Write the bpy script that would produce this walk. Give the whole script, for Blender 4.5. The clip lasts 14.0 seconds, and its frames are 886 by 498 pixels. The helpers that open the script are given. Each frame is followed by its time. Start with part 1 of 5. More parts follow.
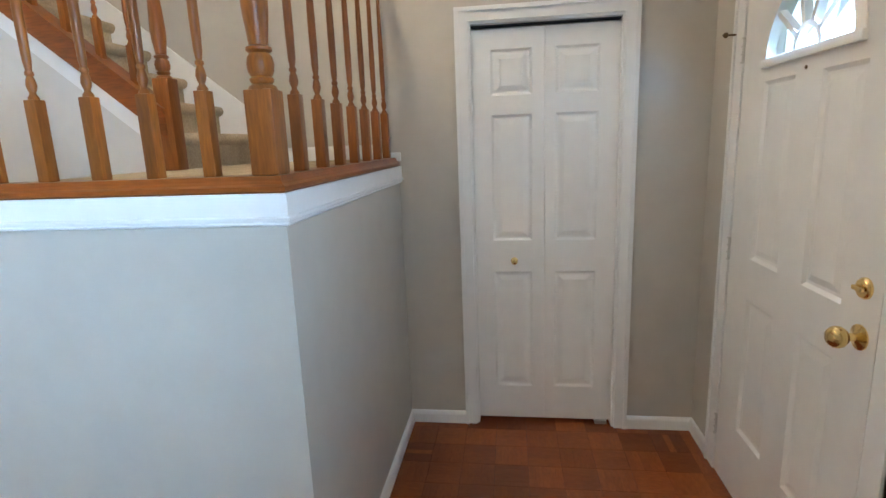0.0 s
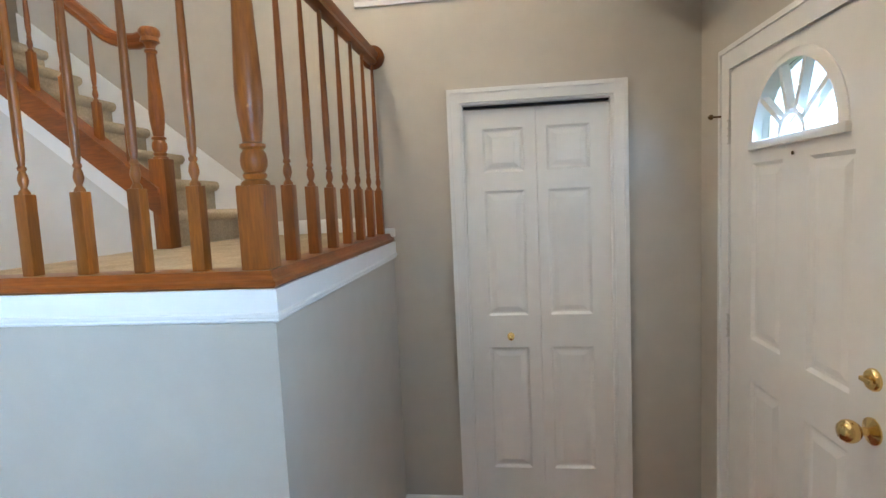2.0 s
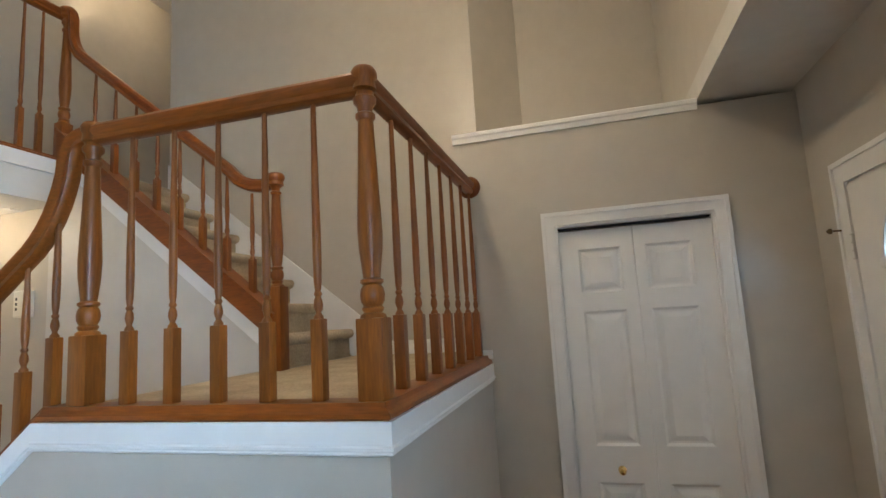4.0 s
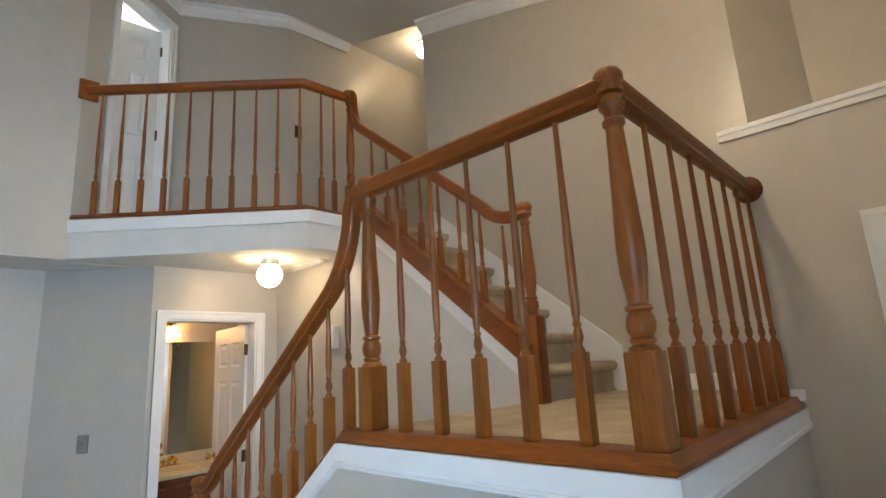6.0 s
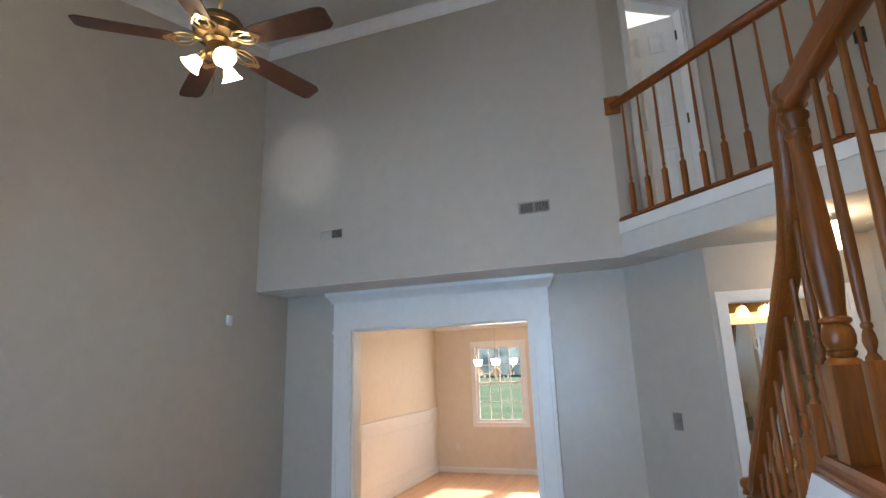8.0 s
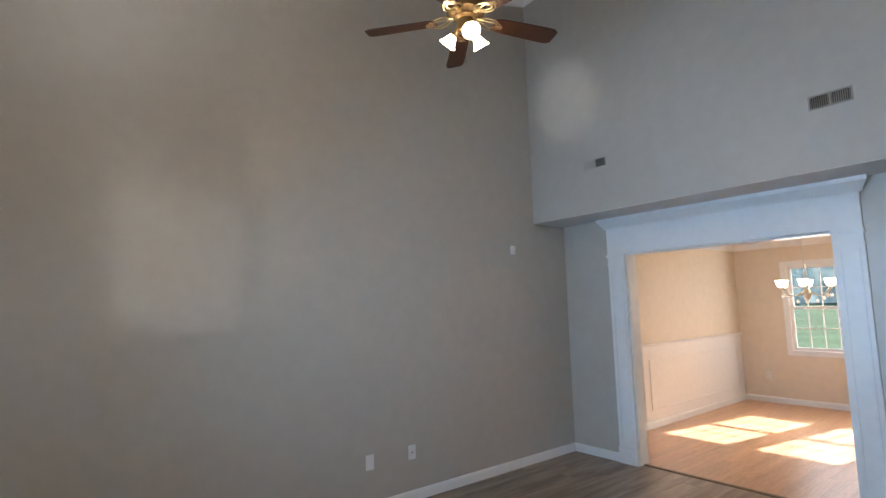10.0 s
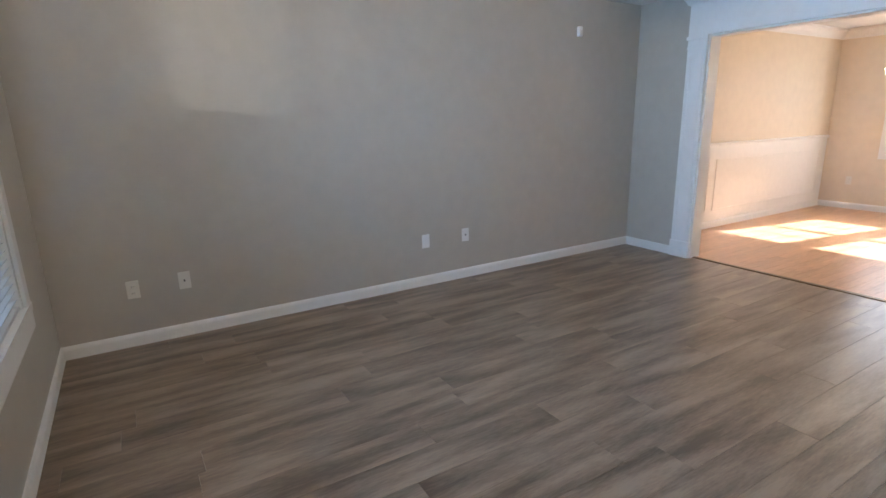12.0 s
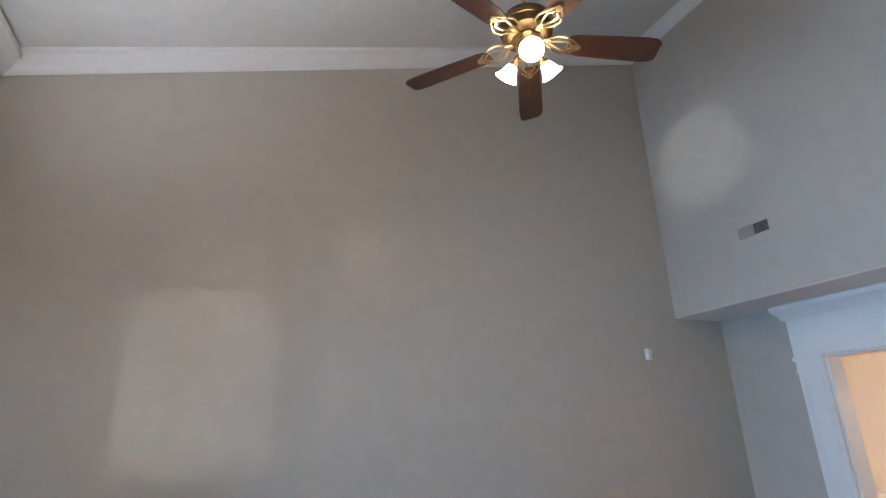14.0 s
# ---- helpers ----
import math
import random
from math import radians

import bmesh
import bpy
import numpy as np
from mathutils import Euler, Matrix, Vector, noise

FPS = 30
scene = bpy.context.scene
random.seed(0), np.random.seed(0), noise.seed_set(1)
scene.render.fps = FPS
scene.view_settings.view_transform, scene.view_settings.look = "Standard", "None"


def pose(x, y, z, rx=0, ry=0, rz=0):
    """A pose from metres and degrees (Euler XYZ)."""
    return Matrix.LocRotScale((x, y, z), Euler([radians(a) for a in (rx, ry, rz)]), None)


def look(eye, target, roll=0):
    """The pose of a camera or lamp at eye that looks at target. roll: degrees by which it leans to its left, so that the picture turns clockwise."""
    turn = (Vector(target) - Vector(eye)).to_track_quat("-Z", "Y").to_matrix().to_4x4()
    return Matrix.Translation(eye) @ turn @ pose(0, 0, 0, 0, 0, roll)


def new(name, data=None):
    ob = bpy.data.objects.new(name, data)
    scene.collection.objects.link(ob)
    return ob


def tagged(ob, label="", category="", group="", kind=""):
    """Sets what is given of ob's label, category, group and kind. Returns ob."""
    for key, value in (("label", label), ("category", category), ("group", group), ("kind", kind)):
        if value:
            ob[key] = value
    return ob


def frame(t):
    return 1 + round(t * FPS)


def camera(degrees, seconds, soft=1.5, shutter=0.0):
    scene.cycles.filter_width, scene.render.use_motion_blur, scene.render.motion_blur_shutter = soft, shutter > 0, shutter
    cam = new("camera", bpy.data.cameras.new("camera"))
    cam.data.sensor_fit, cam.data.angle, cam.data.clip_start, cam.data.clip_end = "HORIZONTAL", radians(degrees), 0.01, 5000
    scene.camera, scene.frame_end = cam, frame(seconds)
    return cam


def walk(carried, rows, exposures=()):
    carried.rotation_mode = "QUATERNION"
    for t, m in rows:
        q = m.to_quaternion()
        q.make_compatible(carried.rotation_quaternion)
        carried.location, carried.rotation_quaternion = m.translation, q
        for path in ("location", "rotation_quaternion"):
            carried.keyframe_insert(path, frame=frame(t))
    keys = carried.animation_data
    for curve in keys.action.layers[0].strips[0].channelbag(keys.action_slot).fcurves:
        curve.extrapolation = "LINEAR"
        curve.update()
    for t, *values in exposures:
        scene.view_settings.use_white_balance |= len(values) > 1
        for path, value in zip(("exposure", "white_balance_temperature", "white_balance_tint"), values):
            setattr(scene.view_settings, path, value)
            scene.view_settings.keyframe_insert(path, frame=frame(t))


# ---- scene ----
cam = camera(81.1, 14.0)
PATH = [
    (0, (0.06, 0.295, 1.501), (-0.202, 2.237, 1.099), -2.2),
    (0.5, (0.062, 0.295, 1.51), (-0.194, 2.238, 1.11), -2.2),
    (1, (0.062, 0.312, 1.524), (-0.177, 2.262, 1.151), -2.1),
    (1.5, (0.058, 0.328, 1.561), (-0.174, 2.295, 1.287), -2.2),
    (2, (0.062, 0.336, 1.585), (-0.177, 2.313, 1.401), -2.6),
    (2.2, (0.055, 0.335, 1.6), (-0.179, 2.315, 1.447), -2.6),
    (4.3, (-0.013, 0.294, 1.645), (-0.637, 2.169, 1.954), -3.2),
    (4.5, (-0.024, 0.289, 1.654), (-0.72, 2.135, 1.985), -3.0),
    (5, (-0.049, 0.279, 1.667), (-0.923, 2.039, 2.04), -2.7),
    (5.5, (-0.061, 0.279, 1.665), (-1.116, 1.932, 2.059), -2.9),
    (6, (-0.064, 0.402, 1.648), (-1.391, 1.838, 2.071), -3.3),
    (6.2, (-0.064, 0.506, 1.643), (-1.523, 1.802, 2.082), -3.1),
    (6.5, (-0.07, 0.59, 1.659), (-1.658, 1.723, 2.101), -2.1),
    (7, (-0.19, 0.785, 1.661), (-1.976, 1.551, 2.133), -2.1),
    (7.5, (-0.185, 1.009, 1.667), (-2.119, 1.056, 2.175), -2.0),
    (8, (-0.098, 1.125, 1.661), (-1.936, 0.481, 2.114), -1.9),
    (8.5, (0.01, 1.24, 1.66), (-1.69, 0.274, 2.08), -3.3),
    (8.7, (0.048, 1.268, 1.647), (-1.595, 0.204, 2.055), -3.3),
    (10.8, (0.049, 1.607, 1.514), (-0.975, -0.11, 1.466), -1.2),
    (11, (0.028, 1.6, 1.464), (-0.986, -0.111, 1.252), -1.0),
    (11.5, (0.02, 1.587, 1.364), (-0.975, -0.08, 0.883), -1.5),
    (12, (-0.001, 1.54, 1.401), (-1.002, -0.12, 0.908), -1.3),
    (12.5, (-0.095, 1.376, 1.552), (-1.142, -0.328, 1.538), -0.2),
    (12.9, (-0.232, 1.212, 1.659), (-1.353, -0.426, 1.904), -0.3),
    (13, (-0.272, 1.181, 1.67), (-1.404, -0.434, 2.005), -0.4),
    (13.5, (-0.507, 1.072, 1.725), (-1.589, -0.51, 2.298), -1.5),
    (14, (-0.802, 0.93, 1.674), (-1.533, -0.817, 2.318), -1.7),
]
walk(cam, [(t, look(eye, target, roll)) for t, eye, target, roll in PATH],
     [(0, 3.3, 6400, 9.5), (2, 3.27, 6450, 9.5), (4.5, 2.55, 7000, 11), (5.5, 2.57, 7000, 11), (6, 2.6, 7200, 12), (6.5, 2.27, 7450, 13),
      (8.5, 2.15, 6700, 15), (11, 2.3, 6450, 14), (11.5, 2.5, 6250, 14), (12.5, 2.4, 6500, 15), (13.5, 2.2, 6500, 16), (14, 2.34, 6400, 16)])

# ---- light and world ----
world = bpy.data.worlds.new("sky")
scene.world = world
world.use_nodes = True
wn = world.node_tree.nodes
sky = wn.new("ShaderNodeTexSky")
sky.sky_type, sky.sun_disc = "NISHITA", False
SUN_WAY = Vector((1.0, -0.19, -0.68)).normalized()      # the way the sunlight travels
sky.sun_elevation = math.asin(-SUN_WAY.z)
sky.sun_rotation = math.atan2(-SUN_WAY.x, -SUN_WAY.y)
world.node_tree.links.new(sky.outputs[0], wn["Background"].inputs[0])
wn["Background"].inputs[1].default_value = 0.05


def lamp(name, kind, m, energy, color, **more):
    data = bpy.data.lights.new(name, kind)
    data.energy, data.color = energy, color
    for key, value in more.items():
        if key == "size":
            data.size = value
        elif key == "size_y":
            data.shape, data.size_y = "RECTANGLE", value
        elif key == "radius":
            data.shadow_soft_size = value
        elif key == "angle":
            data.angle = value
        elif key == "spread":
            data.spread = radians(value)
        elif key == "cone":
            data.spot_size, data.spot_blend = radians(value), 0.6
    ob = new(name, data)
    ob.matrix_world = m
    return ob


WARM = (1.0, 0.72, 0.42)
DAY = (0.39, 0.66, 1.0)
lamp("sun", "SUN", look((0, 0, 9), Vector((0, 0, 9)) + SUN_WAY), 5.0, (1.0, 0.96, 0.90), angle=radians(1.0))
# added spots for sunlight thrown back through the front window, their source unseen
lamp("south_patch_spot", "SPOT", look((10.0, 8.05, 1.42), (0.5, -1.07, 1.88)), 240, (0.96, 0.97, 1.0), radius=0.16, cone=5.0)
# second added spot, aimed at the light patch high on the west wall
lamp("west_patch_spot", "SPOT", look((4.5, -0.40, 0.39), (0.5, -1.0, 1.90)), 115, (0.95, 0.98, 1.0), radius=0.07, cone=5.6)
# sky light that comes in through the front window, and daylight off the street below it
lamp("front_window_light", "AREA", look((0.62, -0.42, 1.48), (-3, 0.2, 1.0)), 11.5, DAY, size=1.2, size_y=1.65, spread=125)
lamp("front_window_bounce", "AREA", look((0.58, -0.58, 1.95), (0.38, -0.65, 4.2)), 7.5, (0.84, 0.92, 1.0), size=1.2, size_y=0.6, spread=105)
lamp("fanlight_sky", "AREA", look((0.950, 2.09, 1.83), (-0.5, 1.95, 0.9)), 0.4, DAY, size=0.42, size_y=0.18)
# sky light through the dining windows and in the upper room
lamp("dining_window_light", "AREA", look((-8.72, -0.45, 1.45), (-5, -0.45, 1.2)), 4.5, (0.95, 0.97, 1.0), size=1.9, size_y=1.3)
lamp("upper_room_light", "AREA", look((-5.6, 2.3, 4.2), (-4.4, 1.7, 3.7)), 22, (0.85, 0.93, 1.0), size=0.6)


# ---- materials ----
def material(name, color, rough=0.5, metal=0.0, vary=0.06, scale=6.0, bump=0.0, bump_scale=80.0, gloss=0.5, stretch=(1, 1, 1), dark=None, coat=0.0, fine_w=1.0, spread=0.3):
    """A principled surface with two scales of variation and a fine relief."""
    m = bpy.data.materials.new(name)
    m.use_nodes = True
    n, links = m.node_tree.nodes, m.node_tree.links
    b = n["Principled BSDF"]
    b.inputs["Roughness"].default_value, b.inputs["Metallic"].default_value = rough, metal
    b.inputs["Specular IOR Level"].default_value = gloss
    b.inputs["Coat Weight"].default_value = coat
    b.inputs["Coat Roughness"].default_value = 0.12
    co = n.new("ShaderNodeTexCoord")
    mp = n.new("ShaderNodeMapping")
    mp.inputs["Scale"].default_value = stretch
    links.new(co.outputs["Object"], mp.inputs[0])
    big = n.new("ShaderNodeTexNoise")
    big.inputs["Scale"].default_value, big.inputs["Detail"].default_value = scale * 0.2, 4
    fine = n.new("ShaderNodeTexNoise")
    fine.inputs["Scale"].default_value, fine.inputs["Detail"].default_value = scale * 3, 6
    links.new(mp.outputs[0], big.inputs[0])
    links.new(mp.outputs[0], fine.inputs[0])
    add = n.new("ShaderNodeMath")
    add.operation = "MULTIPLY_ADD"
    add.inputs[1].default_value = fine_w
    links.new(fine.outputs[0], add.inputs[0])
    links.new(big.outputs[0], add.inputs[2])
    ramp = n.new("ShaderNodeValToRGB")
    low = dark or [c * (1 - 1.6 * vary) for c in color]
    high = [min(1, c * (1 + 1.6 * vary)) for c in color]
    e = ramp.color_ramp.elements
    e[0].color, e[1].color = (*low, 1), (*high, 1)
    mr = n.new("ShaderNodeMapRange")
    mid = 0.5 + 0.5 * fine_w
    mr.inputs[1].default_value, mr.inputs[2].default_value = mid - spread, mid + spread
    links.new(add.outputs[0], mr.inputs[0])
    links.new(mr.outputs[0], ramp.inputs[0])
    links.new(ramp.outputs[0], b.inputs["Base Color"])
    if bump:
        t = n.new("ShaderNodeTexNoise")
        t.inputs["Scale"].default_value, t.inputs["Detail"].default_value = bump_scale, 3
        links.new(mp.outputs[0], t.inputs[0])
        bp = n.new("ShaderNodeBump")
        bp.inputs["Strength"].default_value, bp.inputs["Distance"].default_value = bump, 0.01
        links.new(t.outputs[0], bp.inputs["Height"])
        links.new(bp.outputs[0], b.inputs["Normal"])
    return m


def plank_material(name, low, high, rough, stretch, bump=0.08, scale=5, tone=(0.72, 1.22), fine_w=1.0, spread=0.3, island=1.0):
    """Wood boards: each piece takes its own tone from its object, with long grain."""
    m = material(name, high, rough, vary=0.1, scale=scale, bump=bump, bump_scale=14, stretch=stretch, dark=low, coat=0.0, fine_w=fine_w, spread=spread)
    n, links = m.node_tree.nodes, m.node_tree.links
    b = n["Principled BSDF"]
    ramp = [x for x in n if x.type == "VALTORGB"][0]
    info = n.new("ShaderNodeObjectInfo")
    geo = n.new("ShaderNodeNewGeometry")
    s = n.new("ShaderNodeMath")
    s.operation = "MULTIPLY_ADD"
    s.inputs[1].default_value = island
    links.new(geo.outputs["Random Per Island"], s.inputs[0])
    links.new(info.outputs["Random"], s.inputs[2])
    fr = n.new("ShaderNodeMath")
    fr.operation = "FRACT"
    links.new(s.outputs[0], fr.inputs[0])
    mr = n.new("ShaderNodeMapRange")
    mr.inputs[3].default_value, mr.inputs[4].default_value = tone
    links.new(fr.outputs[0], mr.inputs[0])
    hsv = n.new("ShaderNodeHueSaturation")
    links.new(mr.outputs[0], hsv.inputs["Value"])
    links.new(ramp.outputs[0], hsv.inputs["Color"])
    links.new(hsv.outputs[0], b.inputs["Base Color"])
    # shift the grain from piece to piece
    mp = [x for x in n if x.type == "MAPPING"][0]
    shift = n.new("ShaderNodeCombineXYZ")
    mul = n.new("ShaderNodeMath")
    mul.operation = "MULTIPLY"
    mul.inputs[1].default_value = 37.0
    links.new(fr.outputs[0], mul.inputs[0])
    links.new(mul.outputs[0], shift.inputs[0])
    links.new(mul.outputs[0], shift.inputs[1])
    links.new(shift.outputs[0], mp.inputs["Location"])
    return m


def glow(name, color, strength):
    m = bpy.data.materials.new(name)
    m.use_nodes = True
    b = m.node_tree.nodes["Principled BSDF"]
    b.inputs["Base Color"].default_value = (*color, 1)
    b.inputs["Emission Color"].default_value = (*color, 1)
    b.inputs["Emission Strength"].default_value = strength
    b.inputs["Roughness"].default_value = 0.25
    return m


def clear_glass(name):
    m = bpy.data.materials.new(name)
    m.use_nodes = True
    b = m.node_tree.nodes["Principled BSDF"]
    b.inputs["Base Color"].default_value = (0.97, 0.99, 1, 1)
    b.inputs["Transmission Weight"].default_value = 1
    b.inputs["Roughness"].default_value = 0.0
    b.inputs["IOR"].default_value = 1.1
    return m


PAINT = material("greige_wall_paint", (0.50, 0.465, 0.41), 0.31, vary=0.03, scale=3, bump=0.03, bump_scale=160, gloss=0.5)
# the greige paint lightened: window light on the stair wall put into the colour
PAINT_LIT = material("greige_paint_window_lit", (0.62, 0.60, 0.565), 0.45, vary=0.03, scale=3, bump=0.05, bump_scale=160)
CREAM = material("cream_wall_paint", (0.72, 0.63, 0.505), 0.5, vary=0.03, scale=3, bump=0.05, bump_scale=160)
CEIL = material("ceiling_paint", (0.66, 0.65, 0.62), 0.8, vary=0.03, scale=4, bump=0.1, bump_scale=120)
WHITE = material("white_trim_paint", (0.80, 0.80, 0.79), 0.3, vary=0.02, scale=5, bump=0.02, bump_scale=60)
DOORW = material("white_door_paint", (0.80, 0.79, 0.77), 0.32, vary=0.02, scale=4, bump=0.03, bump_scale=90)
OAK = plank_material("honey_oak", (0.130, 0.033, 0.004), (0.290, 0.086, 0.009), 0.38, (5, 5, 0.6), bump=0.04, scale=9, tone=(0.72, 1.12), spread=0.42)
OAKX = material("honey_oak_rail_x", (0.225, 0.058, 0.0075), 0.36, vary=0.2, scale=9, bump=0.04, bump_scale=30, stretch=(0.6, 5, 5), dark=(0.115, 0.031, 0.004), coat=0.06, gloss=0.4, spread=0.4)
OAKY = material("honey_oak_rail_y", (0.225, 0.058, 0.0075), 0.36, vary=0.2, scale=9, bump=0.04, bump_scale=30, stretch=(5, 0.6, 5), dark=(0.115, 0.031, 0.004), coat=0.06, gloss=0.4, spread=0.4)
CARPET = material("beige_carpet", (0.47, 0.385, 0.275), 0.95, vary=0.14, scale=30, bump=0.6, bump_scale=260, gloss=0.1)
LAM = plank_material("grey_laminate", (0.115, 0.080, 0.056), (0.29, 0.217, 0.158), 0.29, (1.4, 9, 8), bump=0.03, scale=5.0, tone=(0.96, 1.04), fine_w=0.26, spread=0.165)
PARQ = plank_material("red_parquet", (0.145, 0.037, 0.009), (0.225, 0.060, 0.015), 0.27, (2, 6, 4), tone=(0.70, 1.28), bump=0.03, spread=0.5, island=0.12)
DINF = plank_material("orange_oak_floor", (0.43, 0.235, 0.13), (0.55, 0.33, 0.19), 0.33, (0.6, 6, 4), tone=(0.92, 1.06))
BRASS = material("polished_brass", (0.78, 0.55, 0.22), 0.18, 1.0, vary=0.05, scale=20)
BRONZE = material("antique_bronze", (0.13, 0.088, 0.045), 0.38, 1.0, vary=0.12, scale=20)
ANTIQUE = material("antique_brass", (0.23, 0.145, 0.065), 0.36, 1.0, vary=0.12, scale=20)
IRON = material("pale_brass", (0.62, 0.49, 0.28), 0.3, 1.0, vary=0.1, scale=20)
STEEL = material("brushed_steel", (0.62, 0.62, 0.60), 0.3, 1.0, vary=0.05, scale=30)
DARKM = material("dark_slot", (0.02, 0.02, 0.02), 0.7, vary=0.1)
PLATE = material("plastic_plate", (0.74, 0.72, 0.66), 0.4, vary=0.02)
GREYP = material("grey_metal_plate", (0.25, 0.235, 0.20), 0.45, 0.2, vary=0.05)
VENT = material("brown_grey_vent", (0.34, 0.315, 0.28), 0.5, 0.3, vary=0.06)
VENTB = material("vent_throat", (0.10, 0.092, 0.08), 0.7, vary=0.1)
BLADE = material("dark_walnut_blade", (0.066, 0.024, 0.012), 0.5, vary=0.25, scale=8, stretch=(2, 2, 2), dark=(0.04, 0.014, 0.007))
GLASS = clear_glass("window_glass")
MIRROR = material("mirror_silver", (0.86, 0.88, 0.86), 0.02, 1.0, vary=0.005)
BULB = glow("lit_globe", (1.0, 0.77, 0.48), 4.6)
SHADE = glow("lit_frosted_shade", (1.0, 0.77, 0.48), 4.6)
VANITY = glow("lit_vanity_shade", (1.0, 0.68, 0.34), 3.6)
FANLAMP = glow("lit_fan_shade", (1.0, 0.82, 0.58), 6.0)
COUNTER = material("cream_counter", (0.70, 0.58, 0.38), 0.2, vary=0.06, scale=12)
CABIN = material("cherry_cabinet", (0.16, 0.05, 0.022), 0.35, vary=0.2, scale=8, stretch=(5, 5, 0.8))
BLIND = material("white_blind", (0.78, 0.80, 0.82), 0.45, vary=0.02)
GRASS = material("lawn", (0.044, 0.082, 0.046), 0.95, vary=0.3, scale=2, bump=0.4, bump_scale=20, gloss=0.05)
LEAF = material("leaves", (0.06, 0.10, 0.10), 0.6, vary=0.4, scale=3)
# thin leaves let part of the light through
ln = LEAF.node_tree.nodes
thin, both = ln.new("ShaderNodeBsdfTranslucent"), ln.new("ShaderNodeMixShader")
thin.inputs[0].default_value, both.inputs[0].default_value = (0.10, 0.165, 0.19, 1), 0.6
LEAF.node_tree.links.new(ln["Principled BSDF"].outputs[0], both.inputs[1])
LEAF.node_tree.links.new(thin.outputs[0], both.inputs[2])
LEAF.node_tree.links.new(both.outputs[0], ln["Material Output"].inputs[0])
BARK = material("bark", (0.11, 0.085, 0.065), 0.9, vary=0.3, scale=12, bump=0.5, bump_scale=30)
CRYSTAL = material("crystal", (0.86, 0.86, 0.84), 0.08, vary=0.03)


# ---- mesh helpers ----
def part(name, bm, mat, parent=None, label="", m=None, smooth=False):
    me = bpy.data.meshes.new(name)
    bmesh.ops.recalc_face_normals(bm, faces=bm.faces)
    bm.to_mesh(me)
    bm.free()
    me.materials.append(mat)
    if smooth:
        for p in me.polygons:
            p.use_smooth = True
        me.set_sharp_from_angle(angle=radians(40))
    ob = new(name, me)
    if m is not None:
        ob.matrix_basis = m
    if parent is not None:
        ob.parent = parent
    return tagged(ob, label)


def thing(name, label, category, m=None, group=""):
    ob = new(name)
    ob.empty_display_size = 0.1
    if m is not None:
        ob.matrix_basis = m
    return tagged(ob, label, category, group)


def structure(name, bm, mat, label="", smooth=False):
    return tagged(part(name, bm, mat, smooth=smooth), label, name.split("_")[0], kind="structure")


def box(bm, a, b, bevel=0.0):
    """A box between two corners."""
    lo, hi = [min(p, q) for p, q in zip(a, b)], [max(p, q) for p, q in zip(a, b)]
    made = bmesh.ops.create_cube(bm, size=1)["verts"]
    for v in made:
        v.co = Vector([l + (c + 0.5) * (h - l) for l, c, h in zip(lo, v.co, hi)])
    if bevel:
        bmesh.ops.bevel(bm, geom=list({e for v in made for e in v.link_edges}), offset=bevel, segments=2, profile=0.5, affect="EDGES")
    return bm


def boxes(*pairs, bevel=0.0):
    bm = bmesh.new()
    for a, b in pairs:
        box(bm, a, b, bevel)
    return bm


def prism(bm, pts, z0, z1, up=None):
    """A polygon in plan, raised from z0 to z1; up(x, y) may give the top."""
    lo = [bm.verts.new((x, y, z0)) for x, y in pts]
    hi = [bm.verts.new((x, y, up(x, y) if up else z1)) for x, y in pts]
    bm.faces.new(lo[::-1])
    bm.faces.new(hi)
    for i in range(len(pts)):
        j = (i + 1) % len(pts)
        bm.faces.new((lo[i], lo[j], hi[j], hi[i]))
    return bm


def slab(bm, pts, along, thick):
    """A polygon of 3D points, thickened along a vector."""
    a = [bm.verts.new(p) for p in pts]
    off = Vector(along).normalized() * thick
    b = [bm.verts.new(Vector(p) + off) for p in pts]
    bm.faces.new(a)
    bm.faces.new(b[::-1])
    for i in range(len(a)):
        j = (i + 1) % len(a)
        bm.faces.new((a[j], a[i], b[i], b[j]))
    return bm


def lathe(bm, profile, segments=14, center=(0, 0)):
    """Turn (radius, z) points about an upright axis."""
    rings = []
    for r, z in profile:
        rings.append([bm.verts.new((center[0] + r * math.cos(2 * math.pi * i / segments), center[1] + r * math.sin(2 * math.pi * i / segments), z)) for i in range(segments)])
    for lo, hi in zip(rings, rings[1:]):
        for i in range(segments):
            j = (i + 1) % segments
            bm.faces.new((lo[i], lo[j], hi[j], hi[i]))
    bm.faces.new(rings[0][::-1])
    bm.faces.new(rings[-1])
    return bm


